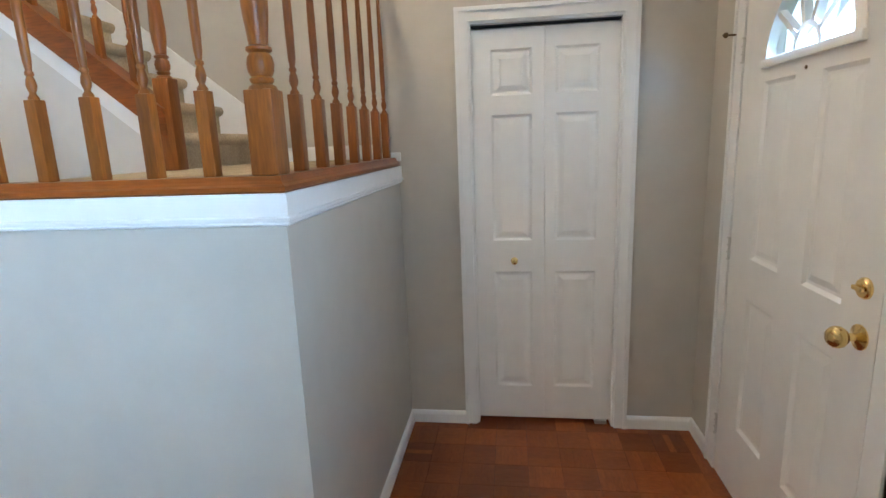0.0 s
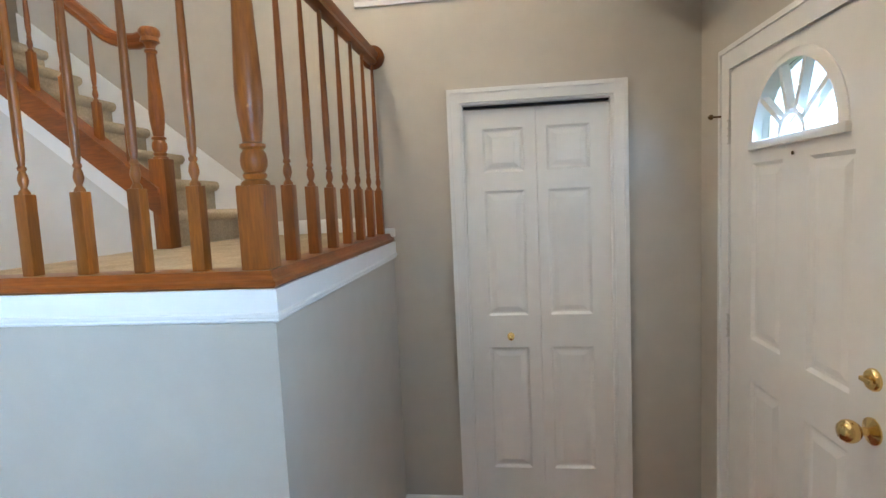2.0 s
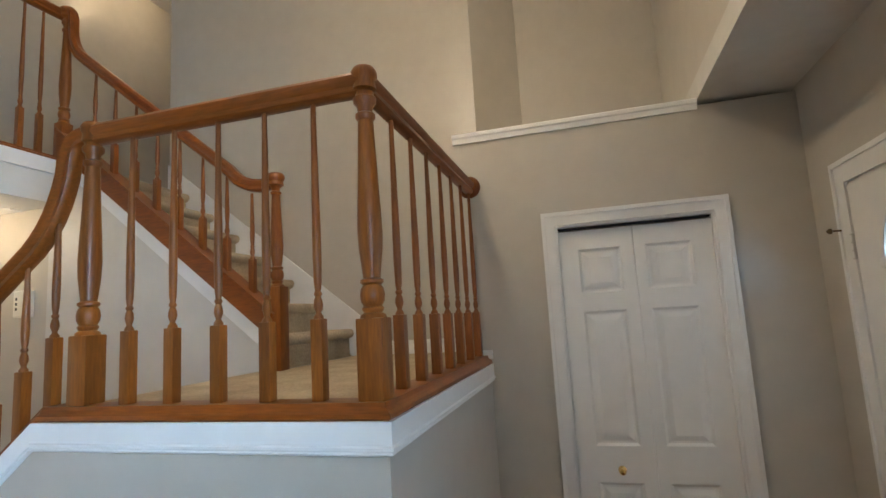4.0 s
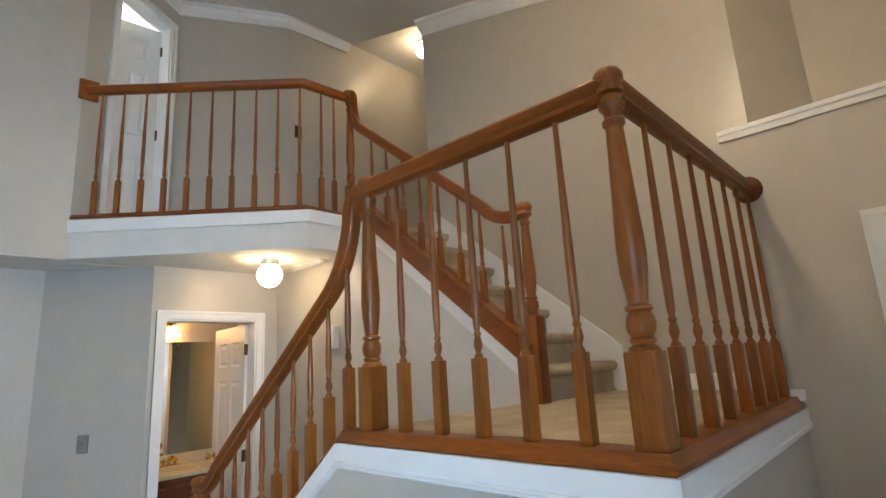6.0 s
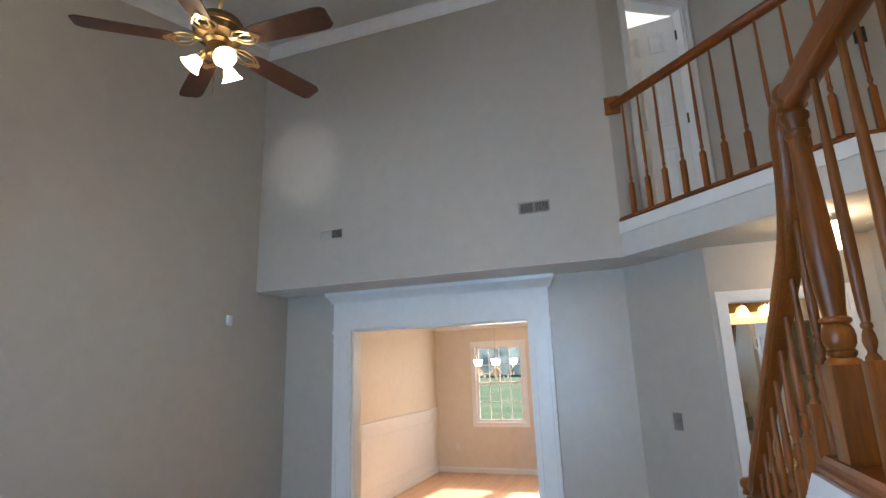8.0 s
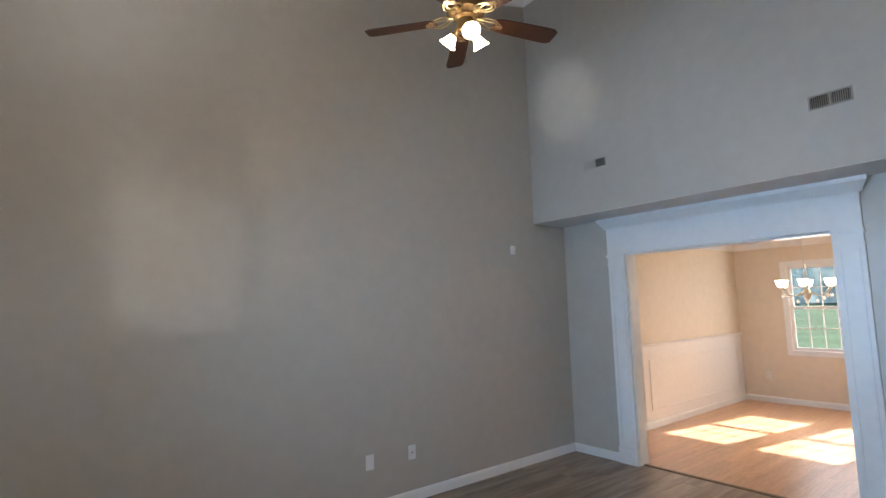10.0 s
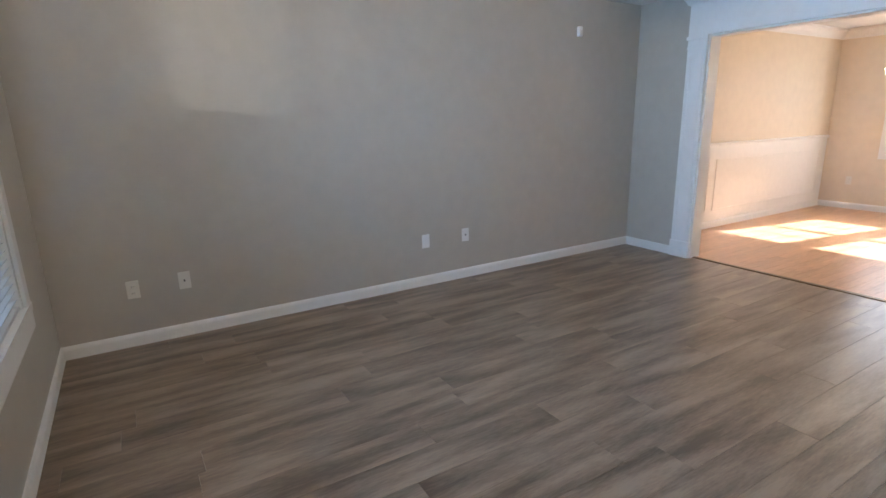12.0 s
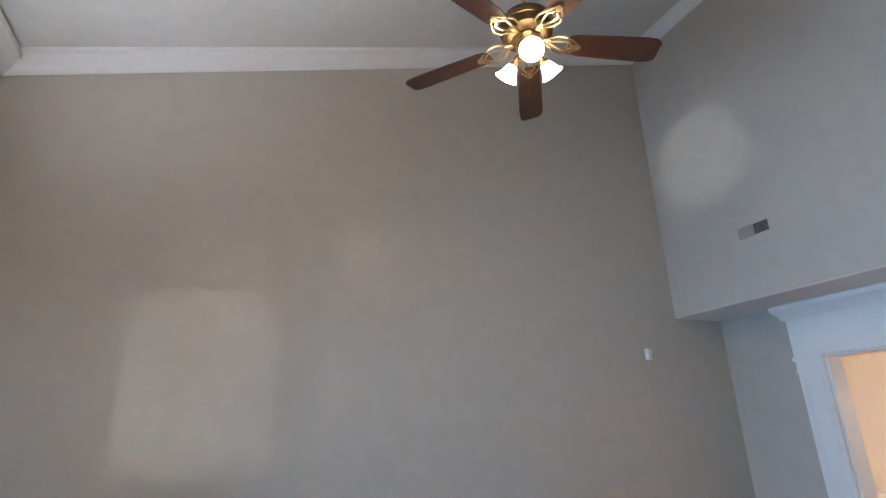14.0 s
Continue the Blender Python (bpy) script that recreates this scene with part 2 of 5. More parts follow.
def sweep(bm, profile, path, upright=True, closed=True):
    """Carry a profile of (side, up) points along a path with mitred corners."""
    path = [Vector(p) for p in path]
    rings = []
    for i, p in enumerate(path):
        d0 = (p - path[i - 1]).normalized() if i else None
        d1 = (path[i + 1] - p).normalized() if i + 1 < len(path) else None
        d = ((d0 or d1) + (d1 or d0)).normalized()
        stretch = 1.0
        if d0 and d1:
            stretch = 1 / max(0.35, d.dot(d1))
        flat = Vector((d.x, d.y, 0))
        side = flat.cross(Vector((0, 0, 1))).normalized() if flat.length > 1e-4 else Vector((1, 0, 0))
        up = Vector((0, 0, 1)) if upright else side.cross(d).normalized()
        turned = d0 and d1 and abs(Vector((d0.x, d0.y, 0)).normalized().dot(Vector((d1.x, d1.y, 0)).normalized())) < 0.999
        rings.append([bm.verts.new(p + side * a * (stretch if turned else 1) + up * b) for a, b in profile])
    n = len(profile)
    for lo, hi in zip(rings, rings[1:]):
        for i in range(n):
            j = (i + 1) % n
            bm.faces.new((lo[i], lo[j], hi[j], hi[i]))
    bm.faces.new(rings[0][::-1])
    bm.faces.new(rings[-1])
    return bm


def wall(name, p0, p1, z0, z1, thick=0.12, openings=(), mat=None, label="painted drywall wall"):
    """A wall along p0-p1 with the room on its left; openings are (s0, s1, z0, z1) along it."""
    p0, p1 = Vector(p0), Vector(p1)
    u = (p1 - p0).normalized()
    out = Vector((u.y, -u.x))
    length = (p1 - p0).length
    bm = bmesh.new()

    def piece(s0, s1, a, b):
        if s1 - s0 < 1e-4 or b - a < 1e-4:
            return
        q = [p0 + u * s0, p0 + u * s1, p0 + u * s1 + out * thick, p0 + u * s0 + out * thick]
        prism(bm, [(v.x, v.y) for v in q], a, b)
    s = 0
    for s0, s1, a, b in sorted(openings):
        piece(s, s0, z0, z1)
        piece(s0, s1, z0, a)
        piece(s0, s1, b, z1)
        s = s1
    piece(s, length, z0, z1)
    return structure(name, bm, mat or PAINT, label)


def along(p0, p1, s, v, z):
    """A point s along p0-p1, v into the room (left), at height z."""
    p0, p1 = Vector(p0), Vector(p1)
    u = (p1 - p0).normalized()
    q = p0 + u * s + Vector((-u.y, u.x)) * v
    return Vector((q.x, q.y, z))


def facing(p0, p1, s, z=0.0):
    """The pose of a thing on a wall: x along it, y out into the room, z up."""
    p0, p1 = Vector(p0), Vector(p1)
    u = (p1 - p0).normalized()
    q = p0 + u * s
    return pose(q.x, q.y, z, 0, 0, math.degrees(math.atan2(u.y, u.x)))


# ---- the plan ----
XF, XD, YC, YS, YB = 0.50, 0.972, 2.87, 3.46, -2.19     # front wall, door wall, closet wall, stair wall, south wall
XU, XW, XB = -4.125, -4.62, -4.08                      # upper west wall, lower west wall, bathroom wall
HEAD, FLOOR2, LAND = 2.44, 2.66, 1.42
JOG = 0.60
SHELF = 2.57
TOP = 5.25
SLOPE = 0.289


def vault(x, y=0):
    return 3.71 + (0.44 - x) * SLOPE


A, B, C = (-4.62, 1.93), (-4.14, 2.76), (-4.08, 3.66)

wall("wall_south", (XW - 0.1, YB), (XF + 0.12, YB), 0, TOP)
WIN_F = (0.77, 2.45, 0.58, 2.35)                        # the front window, from YB northward
wall("wall_front", (XF, YB), (XF, JOG), 0, 4.2, 0.14, [WIN_F])
wall("wall_alcove_side", (XF + 0.14, JOG), (XD, JOG), 0, SHELF)
DOOR_F = (1.63 - JOG, 2.545 - JOG, 0, 2.05)
wall("wall_entry", (XD, JOG - 0.12), (XD, YC + 0.8), 0, SHELF, 0.14, [(DOOR_F[0] + 0.12, DOOR_F[1] + 0.12, 0, 2.05)])
wall("wall_front_upper", (0.565, JOG), (0.565, 3.73), SHELF + 0.1, 4.2, 0.12)
OPEN_C = (XD - 0.582, XD + 0.132, 0, 2.047)
wall("wall_closet", (XD, YC), (-0.62, YC), 0, SHELF - 0.02, 0.11, [OPEN_C])
wall("wall_closet_side", (-0.62, YC + 0.11), (-0.62, YS), 0, SHELF - 0.02, 0.11)
wall("wall_niche_back", (0.68, 3.73), (-0.33, 3.73), SHELF - 0.02, 4.3, 0.1)
wall("wall_niche_side", (-0.33, 3.73), (-0.60, YS), SHELF - 0.02, 4.3, 0.1)
wall("wall_closet_back", (XD, 3.62), (-0.62, 3.62), 0, SHELF - 0.02, 0.1)
wall("wall_stair", (-0.60, YS), (-3.0, YS), 0, TOP)
wall("wall_hall_side", (-3.0, YS + 0.12), (-3.0, 6.2), FLOOR2, TOP)
wall("wall_hall_end", (-3.0, 6.2), (-4.08, 6.2), FLOOR2, TOP)
wall("wall_hall_west", (-4.08, 6.2), B, FLOOR2, TOP)
wall("wall_hall_angle", B, A, FLOOR2, TOP)
DL = (Vector((XU, 1.15)) - Vector(A)).length
wall("wall_hall_door", A, (XU, 1.15), FLOOR2, TOP, 0.12, [(0.10, DL - 0.26, FLOOR2, FLOOR2 + 2.05)])
wall("wall_upper_west", (XU, 1.15), (XU, YB - 0.1), HEAD + 0.004, TOP, 0.4)
# ground floor, west side
OPEN_D = (1.13 - 0.31, 1.13 + 1.43, 0, 2.065)
wall("wall_dining_opening", (XW, 1.13), (XW, YB - 0.1), 0, HEAD + 0.05, 0.14, [OPEN_D])
wall("wall_angle", (XB, 1.67), (XW, 1.13), 0, HEAD + 0.05, 0.12)
OPEN_B = (2.64 - 2.46, 2.64 - 1.765, 0, 2.055)
wall("wall_bath", (XB, 2.64), (XB, 1.67), 0, HEAD + 0.05, 0.12, [OPEN_B])
wall("wall_under_stair", (-3.0, 2.64), (XB - 0.12, 2.64), 0, HEAD + 0.05, 0.1)

# ceilings
bm = bmesh.new()
prism(bm, [(0.72, YB - 0.12), (0.72, 3.85), (-0.6, 3.85), (-0.6, YS), (-4.125, YS), (-4.125, YB - 0.12)], 0, 0)
for v in bm.verts:
    v.co.z = vault(v.co.x)
top = list(bm.verts)
for v in top[len(top) // 2:]:
    v.co.z = vault(v.co.x) + 0.12
structure("ceiling_vault", bm, CEIL, "sloped white drywall ceiling over the two-storey room")
structure("ceiling_upper_hall", boxes(((-4.125, 1.0, 5.03), (-4.9, YS, 5.15)), ((-2.9, YS, 5.08), (-4.9, 6.4, 5.2))), CEIL, "flat white ceiling of the upper hall")
structure("ceiling_alcove", boxes(((0.565, JOG - 0.1, SHELF), (XD + 0.1, 2.87 + 0.86, SHELF + 0.1))), CEIL, "low flat ceiling over the front door")
structure("ceiling_bulkhead", boxes(((XW, YB, HEAD - 0.003), (XU - 0.003, 1.145, HEAD + 0.003))), CEIL, "flat white soffit under the upper wall")
structure("shelf_closet_top", boxes(((-0.62, YC, SHELF - 0.02), (0.565, 3.8, SHELF))), WHITE, "plant shelf over the closet")

# upper floor: balcony with its angled edge
EDGE = [(-3.0, 2.64), (-3.0, 2.27), (XU, 1.145)]
bm = bmesh.new()
prism(bm, [(-3.0, 6.2), (-3.0, 2.27), (XU, 1.145), (-4.9, 1.145), (-4.9, 6.2)], HEAD, FLOOR2)
structure("floor_upper_hall", bm, CEIL, "white-edged floor slab of the upper landing")
bm = bmesh.new()
prism(bm, [(-3.03, 6.2), (-3.03, 2.29), (XU, 1.2), (-4.9, 1.2), (-4.9, 6.2)], FLOOR2 + 0.001, FLOOR2 + 0.012)
structure("floor_upper_carpet", bm, CARPET, "beige carpet of the upper landing")

# ground floor sub-floors
structure("floor", boxes(((-9.2, -2.6, -0.2), (1.3, 4.0, -0.012))), material("sub_floor", (0.05, 0.035, 0.025), 0.8), "floor base under the boards")


# ---- mouldings ----
def moulding(name, path, profile, mat=None, label=""):
    return structure(name, sweep(bmesh.new(), profile, path), mat or WHITE, label)


BASE = [(0, 0), (-0.016, 0), (-0.016, 0.062), (-0.012, 0.074), (-0.006, 0.083), (0, 0.085)]


def baseboard(points, z=0.0, k=1.0):
    """Baseboard along a run with the room on the left; k scales its height."""
    prof = [(a, b * k) for a, b in BASE]
    moulding("baseboard", [(x, y, z) for x, y in points], prof, label="white painted baseboard")


baseboard([(XW, -1.63), (XW, YB), (XF, YB), (XF, JOG)])
baseboard([(XD, 2.645), (XD, YC), (0.645, YC)], k=0.80)
baseboard([(-0.192, YC), (-0.493, YC), (-0.493, 1.508), (-1.9, 1.508)], k=0.80)
baseboard([(XB, 1.69), (XB, 1.67), (XW, 1.13), (XW, 0.49)])
baseboard([(-3.1, 2.64), (XB, 2.64), (XB, 2.53)])
baseboard([(-0.62, YC - 0.001), (-0.62, YS), (-1.45, YS)], LAND)
baseboard([(-4.08, 6.1), B, A], FLOOR2 + 0.01)

CROWN = [(0, 0), (0.010, 0), (0.018, 0.018), (0.045, 0.045), (0.072, 0.088), (0.088, 0.094), (0.09, 0.125), (0, 0.125)]


def crown(points, name="crown_moulding", k=1.0):
    bm = sweep(bmesh.new(), [(-a * k, (b - 0.125) * k) for a, b in CROWN], points)
    structure(name, bm, WHITE, "white painted crown moulding").name = "trim_crown"


crown([(XF, YB, vault(XF)), (XU, YB, vault(XU))][::-1])
crown([(XU, YB, 5.03), (XU, 1.15, 5.03)][::-1])
crown([(-0.6, YS, vault(-0.6)), (-3.0, YS, vault(-3.0))])
crown([(-4.083, YS - 0.02, 5.03), (*B, 5.03), (*A, 5.03), (XU, 1.15, 5.03)], k=0.85)
crown([(XF, JOG, vault(XF)), (XF, YB, vault(XF))][::-1])
# edge trim of the plant shelf
structure("trim_shelf_edge", sweep(bmesh.new(), [(0, -0.040), (-0.010, -0.040), (-0.012, -0.016), (-0.018, -0.010), (-0.018, 0.006), (-0.012, 0.012), (0, 0.012)],
          [(0.565, YC, SHELF), (-0.62, YC, SHELF)]), WHITE, "white moulding along the plant shelf edge")


def casing(name, p0, p1, s0, s1, z1, z0=0.0, width=0.062, label="white painted door casing"):
    """Casing round an opening s0..s1 of a wall p0-p1, on its room side, and the lining of the opening."""
    bm = bmesh.new()
    m = facing(p0, p1, 0)
    for a, b in ((s0 - width, s0), (s1, s1 + width)):
        box(bm, (a, 0, z0), (b, 0.014, z1 + width))
        c, d = (a, a + 0.018) if a < s0 else (b - 0.018, b)
        box(bm, (c, 0.0, z0), (d, 0.022, z1 + width + 0.002))
    box(bm, (s0, 0, z1), (s1, 0.0138, z1 + width))
    box(bm, (s0 - width + 0.018, 0, z1 + width - 0.018), (s1 + width - 0.018, 0.0215, z1 + width + 0.0015))
    for a, b in ((s0, s0 + 0.012), (s1 - 0.012, s1)):
        box(bm, (a, -0.125, z0), (b, -0.0005, z1))
    box(bm, (s0 + 0.012, -0.125, z1 - 0.012), (s1 - 0.012, -0.0005, z1))
    bm.transform(m)
    return structure(name, bm, WHITE, label)


casing("trim_closet_door", (XD, YC), (-0.62, YC), OPEN_C[0], OPEN_C[1], OPEN_C[3])
casing("trim_front_door", (XD, JOG), (XD, YC), DOOR_F[0], DOOR_F[1], 2.05, width=0.085)
casing("trim_bath_door", (XB, 2.64), (XB, 1.67), OPEN_B[0], OPEN_B[1], OPEN_B[3])
casing("trim_upper_door", A, (XU, 1.15), 0.10, DL - 0.26, FLOOR2 + 2.05, FLOOR2)


# ---- panelled doors ----
def panel_door(bm, w, h, panels, t=0.035, y=0.0):
    """A slab in x 0..w, z 0..h with its faces at y and y-t; panels (x0, x1, z0, z1) are sunk with a raised field on both sides."""
    xs = sorted({0, w, *[p for q in panels for p in q[:2]]})
    zs = sorted({0, h, *[p for q in panels for p in q[2:]]})
    for x0, x1 in zip(xs, xs[1:]):
        for z0, z1 in zip(zs, zs[1:]):
            cx, cz = (x0 + x1) / 2, (z0 + z1) / 2
            if any(a < cx < b and c < cz < d for a, b, c, d in panels):
                continue
            box(bm, (x0, y - t, z0), (x1, y, z1))
    bmesh.ops.remove_doubles(bm, verts=bm.verts, dist=0.0002)
    for a, b, c, d in panels:
        for face, sign in ((y, -1), (y - t, 1)):
            ring = []
            for inset, depth in ((0, 0), (0.012, 0.009), (0.022, 0.009), (0.045, 0.002)):
                ring.append([bm.verts.new((x, face + sign * depth, z)) for x, z in ((a + inset, c + inset), (b - inset, c + inset), (b - inset, d - inset), (a + inset, d - inset))])
            for lo, hi in zip(ring, ring[1:]):
                for i in range(4):
                    j = (i + 1) % 4
                    bm.faces.new((lo[i], lo[j], hi[j], hi[i]))
            bm.faces.new(ring[-1])
    return bm


def six_panels(w, h, stile=0.11, mid=0.1):
    a, b = (stile, (w - mid) / 2), ((w + mid) / 2, w - stile)
    k = h / 2.03
    rows = ((0.22 * k, 0.80 * k), (0.98 * k, 1.58 * k), (1.70 * k, 1.90 * k))
    return [(*c, *r) for c in (a, b) for r in rows]


def knob(parent, at, mat, size=0.027, label=""):
    """A turned knob whose axis is y."""
    bm = lathe(bmesh.new(), [(size * 1.15, 0), (size * 1.15, 0.004), (size * 0.6, 0.010), (size * 0.36, 0.014), (size * 0.36, size), (size * 0.68, size * 1.18), (size * 0.93, size * 1.5), (size, size * 1.85), (size * 0.93, size * 2.2), (size * 0.66, size * 2.52), (size * 0.2, size * 2.66)], 18)
    bm.transform(Matrix.Rotation(radians(-90), 4, "X"))
    return part("knob", bm, mat, parent, label, pose(*at), smooth=True)


def bifold():
    """The bifold closet door: two leaves of three panels."""
    w, h = OPEN_C[1] - OPEN_C[0] - 0.024, 1.992
    m = facing((XD, YC), (-0.62, YC), OPEN_C[0] + 0.012, 0.024)
    door = thing("bifold_door", "closed white six-panel bifold closet door", "closet door", m @ pose(0, -0.03, 0))
    for i in range(2):
        lw = w / 2 - 0.0012
        rows = ((0.183, 0.816), (0.978, 1.598), (1.688, 1.900))
        bm = panel_door(bmesh.new(), lw, h, [(0.092, lw - 0.048, *r) for r in rows] if i == 0 else [(0.060, lw - 0.088, *r) for r in rows], 0.03)
        part("leaf", bm, DOORW, door, m=pose(i * (w / 2 + 0.0006), 0, 0))
    knob(door, (w / 2 + 0.15, 0, 0.873), BRASS, 0.016, "small round brass knob")
    part("guide", boxes(((0.02, -0.05, -0.022), (0.08, 0.012, -0.001))), STEEL, door, "metal floor guide bracket")
    part("track", boxes(((0, -0.04, h + 0.012), (w, -0.005, h + 0.022))), DARKM, door, "dark overhead track")
    return door


bifold()


def front_door():
    """The front door with a half-round fanlight of radiating panes."""
    w, h = DOOR_F[1] - DOOR_F[0] - 0.02, 2.03
    m = facing((XD, JOG), (XD, YC), DOOR_F[0] + 0.01, 0.006)
    door = thing("front_door", "closed white panelled front door with a half-round fanlight", "door", m @ pose(0, 0.010, 0))
    cx, z0, rx, rz = w / 2 - 0.0, 1.738, 0.245, 0.235
    # slab below and above the fanlight, with a half-round hole
    cols = ((0.155, w / 2 - 0.09), (w / 2 + 0.06, w - 0.18))
    bm = panel_door(bmesh.new(), w, z0 - 0.03, [(*c, *r) for c in cols for r in ((0.30, 0.855), (1.015, 1.665))], 0.042)
    part("lower_panel", bm, DOORW, door)
    bm = bmesh.new()
    n = 20
    arc = [(cx + rx * math.cos(math.pi * i / n), z0 + rz * math.sin(math.pi * i / n)) for i in range(n + 1)]
    top = h
    rim = []
    for i in range(n + 1):
        a = math.pi * i / n
        c, s = math.cos(a), math.sin(a)
        k = min((w / 2) / abs(c) if abs(c) > 1e-6 else 9, (top - z0) / s if s > 1e-6 else 9)
        rim.append((cx + k * c, z0 + k * s))
    for y in (0, -0.042):
        a = [bm.verts.new((x, y, z)) for x, z in arc]
        b = [bm.verts.new((x, y, z)) for x, z in rim]
        for i in range(n):
            bm.faces.new((a[i], a[i + 1], b[i + 1], b[i]))
    bm.verts.ensure_lookup_table()
    k = 2 * (n + 1)
    for i in range(n):
        bm.faces.new((bm.verts[i], bm.verts[i + 1], bm.verts[k + i + 1], bm.verts[k + i]))
    # corners left by the polar rim
    for side in (0, 1):
        x = w if side == 0 else 0
        hit = [p for p in rim if abs(p[0] - x) < 1e-4]
        tophit = [p for p in rim if abs(p[1] - top) < 1e-4]
        zz = max(p[1] for p in hit)
        xx = max(p[0] for p in tophit) if side == 0 else min(p[0] for p in tophit)
        slab(bm, [(x, 0, zz), (x, 0, top), (xx, 0, top)], (0, -1, 0), 0.042)
    box(bm, (0, -0.042, z0 - 0.03), (w, 0, z0))
    part("upper_panel", bm, DOORW, door)
    # fanlight frame
    bm = bmesh.new()
    prof = [(0, 0), (0.012, 0), (0.03, -0.012), (0.03, -0.02), (0, -0.02)]
    rings = []
    for i in range(n + 1):
        a = math.pi * i / n
        rings.append([bm.verts.new((cx + (rx - 0.006 + q) * math.cos(a), 0.014 + e * 0.8, z0 + (rz - 0.006 + q) * math.sin(a))) for q, e in prof])
    for lo, hi in zip(rings, rings[1:]):
        for i in range(5):
            bm.faces.new((lo[i], lo[(i + 1) % 5], hi[(i + 1) % 5], hi[i]))
    box(bm, (cx - rx - 0.03, -0.002, z0 - 0.028), (cx + rx + 0.03, 0.016, z0 + 0.002), 0.004)
    light = part("fanlight_frame", bm, DOORW, door, smooth=True)
    # muntins: a small half-round at the foot and radiating bars
    bm = bmesh.new()
    r0 = 0.062
    for i in range(12):
        a0, a1 = math.pi * i / 12, math.pi * (i + 1) / 12
        q = [(cx + r * math.cos(a), 0, z0 + r * math.sin(a)) for a, r in ((a0, r0), (a1, r0), (a1, r0 + 0.017), (a0, r0 + 0.017))]
        slab(bm, [(x, 0.008, z) for x, y, z in q], (0, -1, 0), 0.026)
    part("muntin_ring", bm, DOORW, light)
    for k in (36, 72, 108, 144):
        a = radians(k)
        d = Vector((math.cos(a), 0, math.sin(a)))
        e = Vector((-math.sin(a), 0, math.cos(a))) * 0.0085
        c = Vector((cx, 0.008, z0))
        bm = slab(bmesh.new(), [c + d * (r0 + 0.012) - e, c + d * 0.238 - e, c + d * 0.238 + e, c + d * (r0 + 0.012) + e], (0, -1, 0), 0.026)
        part("muntin", bm, DOORW, light)
    bm = bmesh.new()
    slab(bm, [(x, -0.02, z) for x, z in arc], (0, -1, 0), 0.004)
    part("pane", bm, GLASS, light, "clear half-round glass").visible_shadow = False
    knob(door, (0.062, 0, 0.955), BRASS, 0.030, "polished brass door knob")
    bolt = lathe(bmesh.new(), [(0.029, 0), (0.029, 0.006), (0.024, 0.012), (0.012, 0.013), (0.012, 0.016)], 18)
    bolt.transform(Matrix.Rotation(radians(-90), 4, "X"))
    b = part("deadbolt", bolt, BRASS, door, "round brass deadbolt rose", pose(0.062, 0, 1.088), smooth=True)
    part("thumb_turn", boxes(((-0.02, 0.014, -0.006), (0.02, 0.026, 0.006)), bevel=0.003), BRASS, b)
    for z in (0.22, 1.02, 1.80):
        hinge = boxes(((w + 0.002, -0.006, z - 0.045), (w + 0.009, 0.008, z + 0.045)), bevel=0.002)
        for q in (-0.045, -0.015, 0.015, 0.045):
            box(hinge, (w + 0.001, 0.002, z + q - 0.003), (w + 0.011, 0.011, z + q + 0.003))
        part("hinge", hinge, STEEL, door, "painted-over steel hinge")
    part("peephole", lathe(bmesh.new(), [(0.006, 0), (0.006, 0.003)], 10), BRONZE, door, m=pose(cx, 0, 1.68) @ Matrix.Rotation(radians(-90), 4, "X"))
    return door


front_door()
stopper = thing("door_stop", "small brass hinge-pin door stop on the casing", "door stop", pose(XD - 0.022, 2.60, 1.875))
bm = lathe(bmesh.new(), [(0.004, 0), (0.004, 0.03), (0.011, 0.034), (0.011, 0.042), (0.003, 0.05)], 10)
bm.transform(Matrix.Rotation(radians(-90), 4, "Y"))
part("pin", bm, BRONZE, stopper, smooth=True)


# ---- staircase ----
RISE, RUN = 0.177, 0.2165
X1 = -1.516                                            # the first upper nosing
HW_Y, HW_X, TRIM = 1.508, -0.493, 1.395                # half wall faces and the top of its white band
structure("wall_landing_side", boxes(((HW_X, HW_Y, 0), (HW_X - 0.11, YC, TRIM))), PAINT, "painted half wall beside the entry")
structure("wall_landing_front", boxes(((HW_X - 0.11, HW_Y, 0), (-1.63, HW_Y + 0.11, TRIM))), PAINT, "painted half wall in front of the stair landing")
bm = slab(bmesh.new(), [(-1.63, HW_Y, 0), (-1.63, HW_Y, TRIM), (-3.12, HW_Y, TRIM - 1.49 * RISE / RUN), (-3.12, HW_Y, 0)], (0, 1, 0), 0.11)
structure("wall_landing_slope", bm, PAINT, "painted sloping wall beside the lower stair flight")


def band(path, name="trim_band"):
    """White band with a bead under the base rail, on the outer face."""
    prof = [(0, 0), (0.012, 0), (0.012, -0.056), (0.018, -0.060), (0.018, -0.067), (0.012, -0.071), (0.014, -0.076), (0.006, -0.082), (0, -0.082)]
    structure(name, sweep(bmesh.new(), prof, path), WHITE, "white painted band under the base rail")


G = RISE / RUN
band([(HW_X, YC, TRIM), (HW_X, HW_Y, TRIM), (-1.63, HW_Y, TRIM), (-3.1, HW_Y, TRIM - 1.47 * G)][::-1])

# carpeted landing, steps and upper flight
bm = boxes(((HW_X - 0.11, HW_Y + 0.11, LAND - 0.15), (-1.63, 2.64, LAND)), ((HW_X - 0.11, 2.64, LAND - 0.15), (X1, YS, LAND)))
structure("stairs_landing", bm, CARPET, "beige carpeted stair landing")


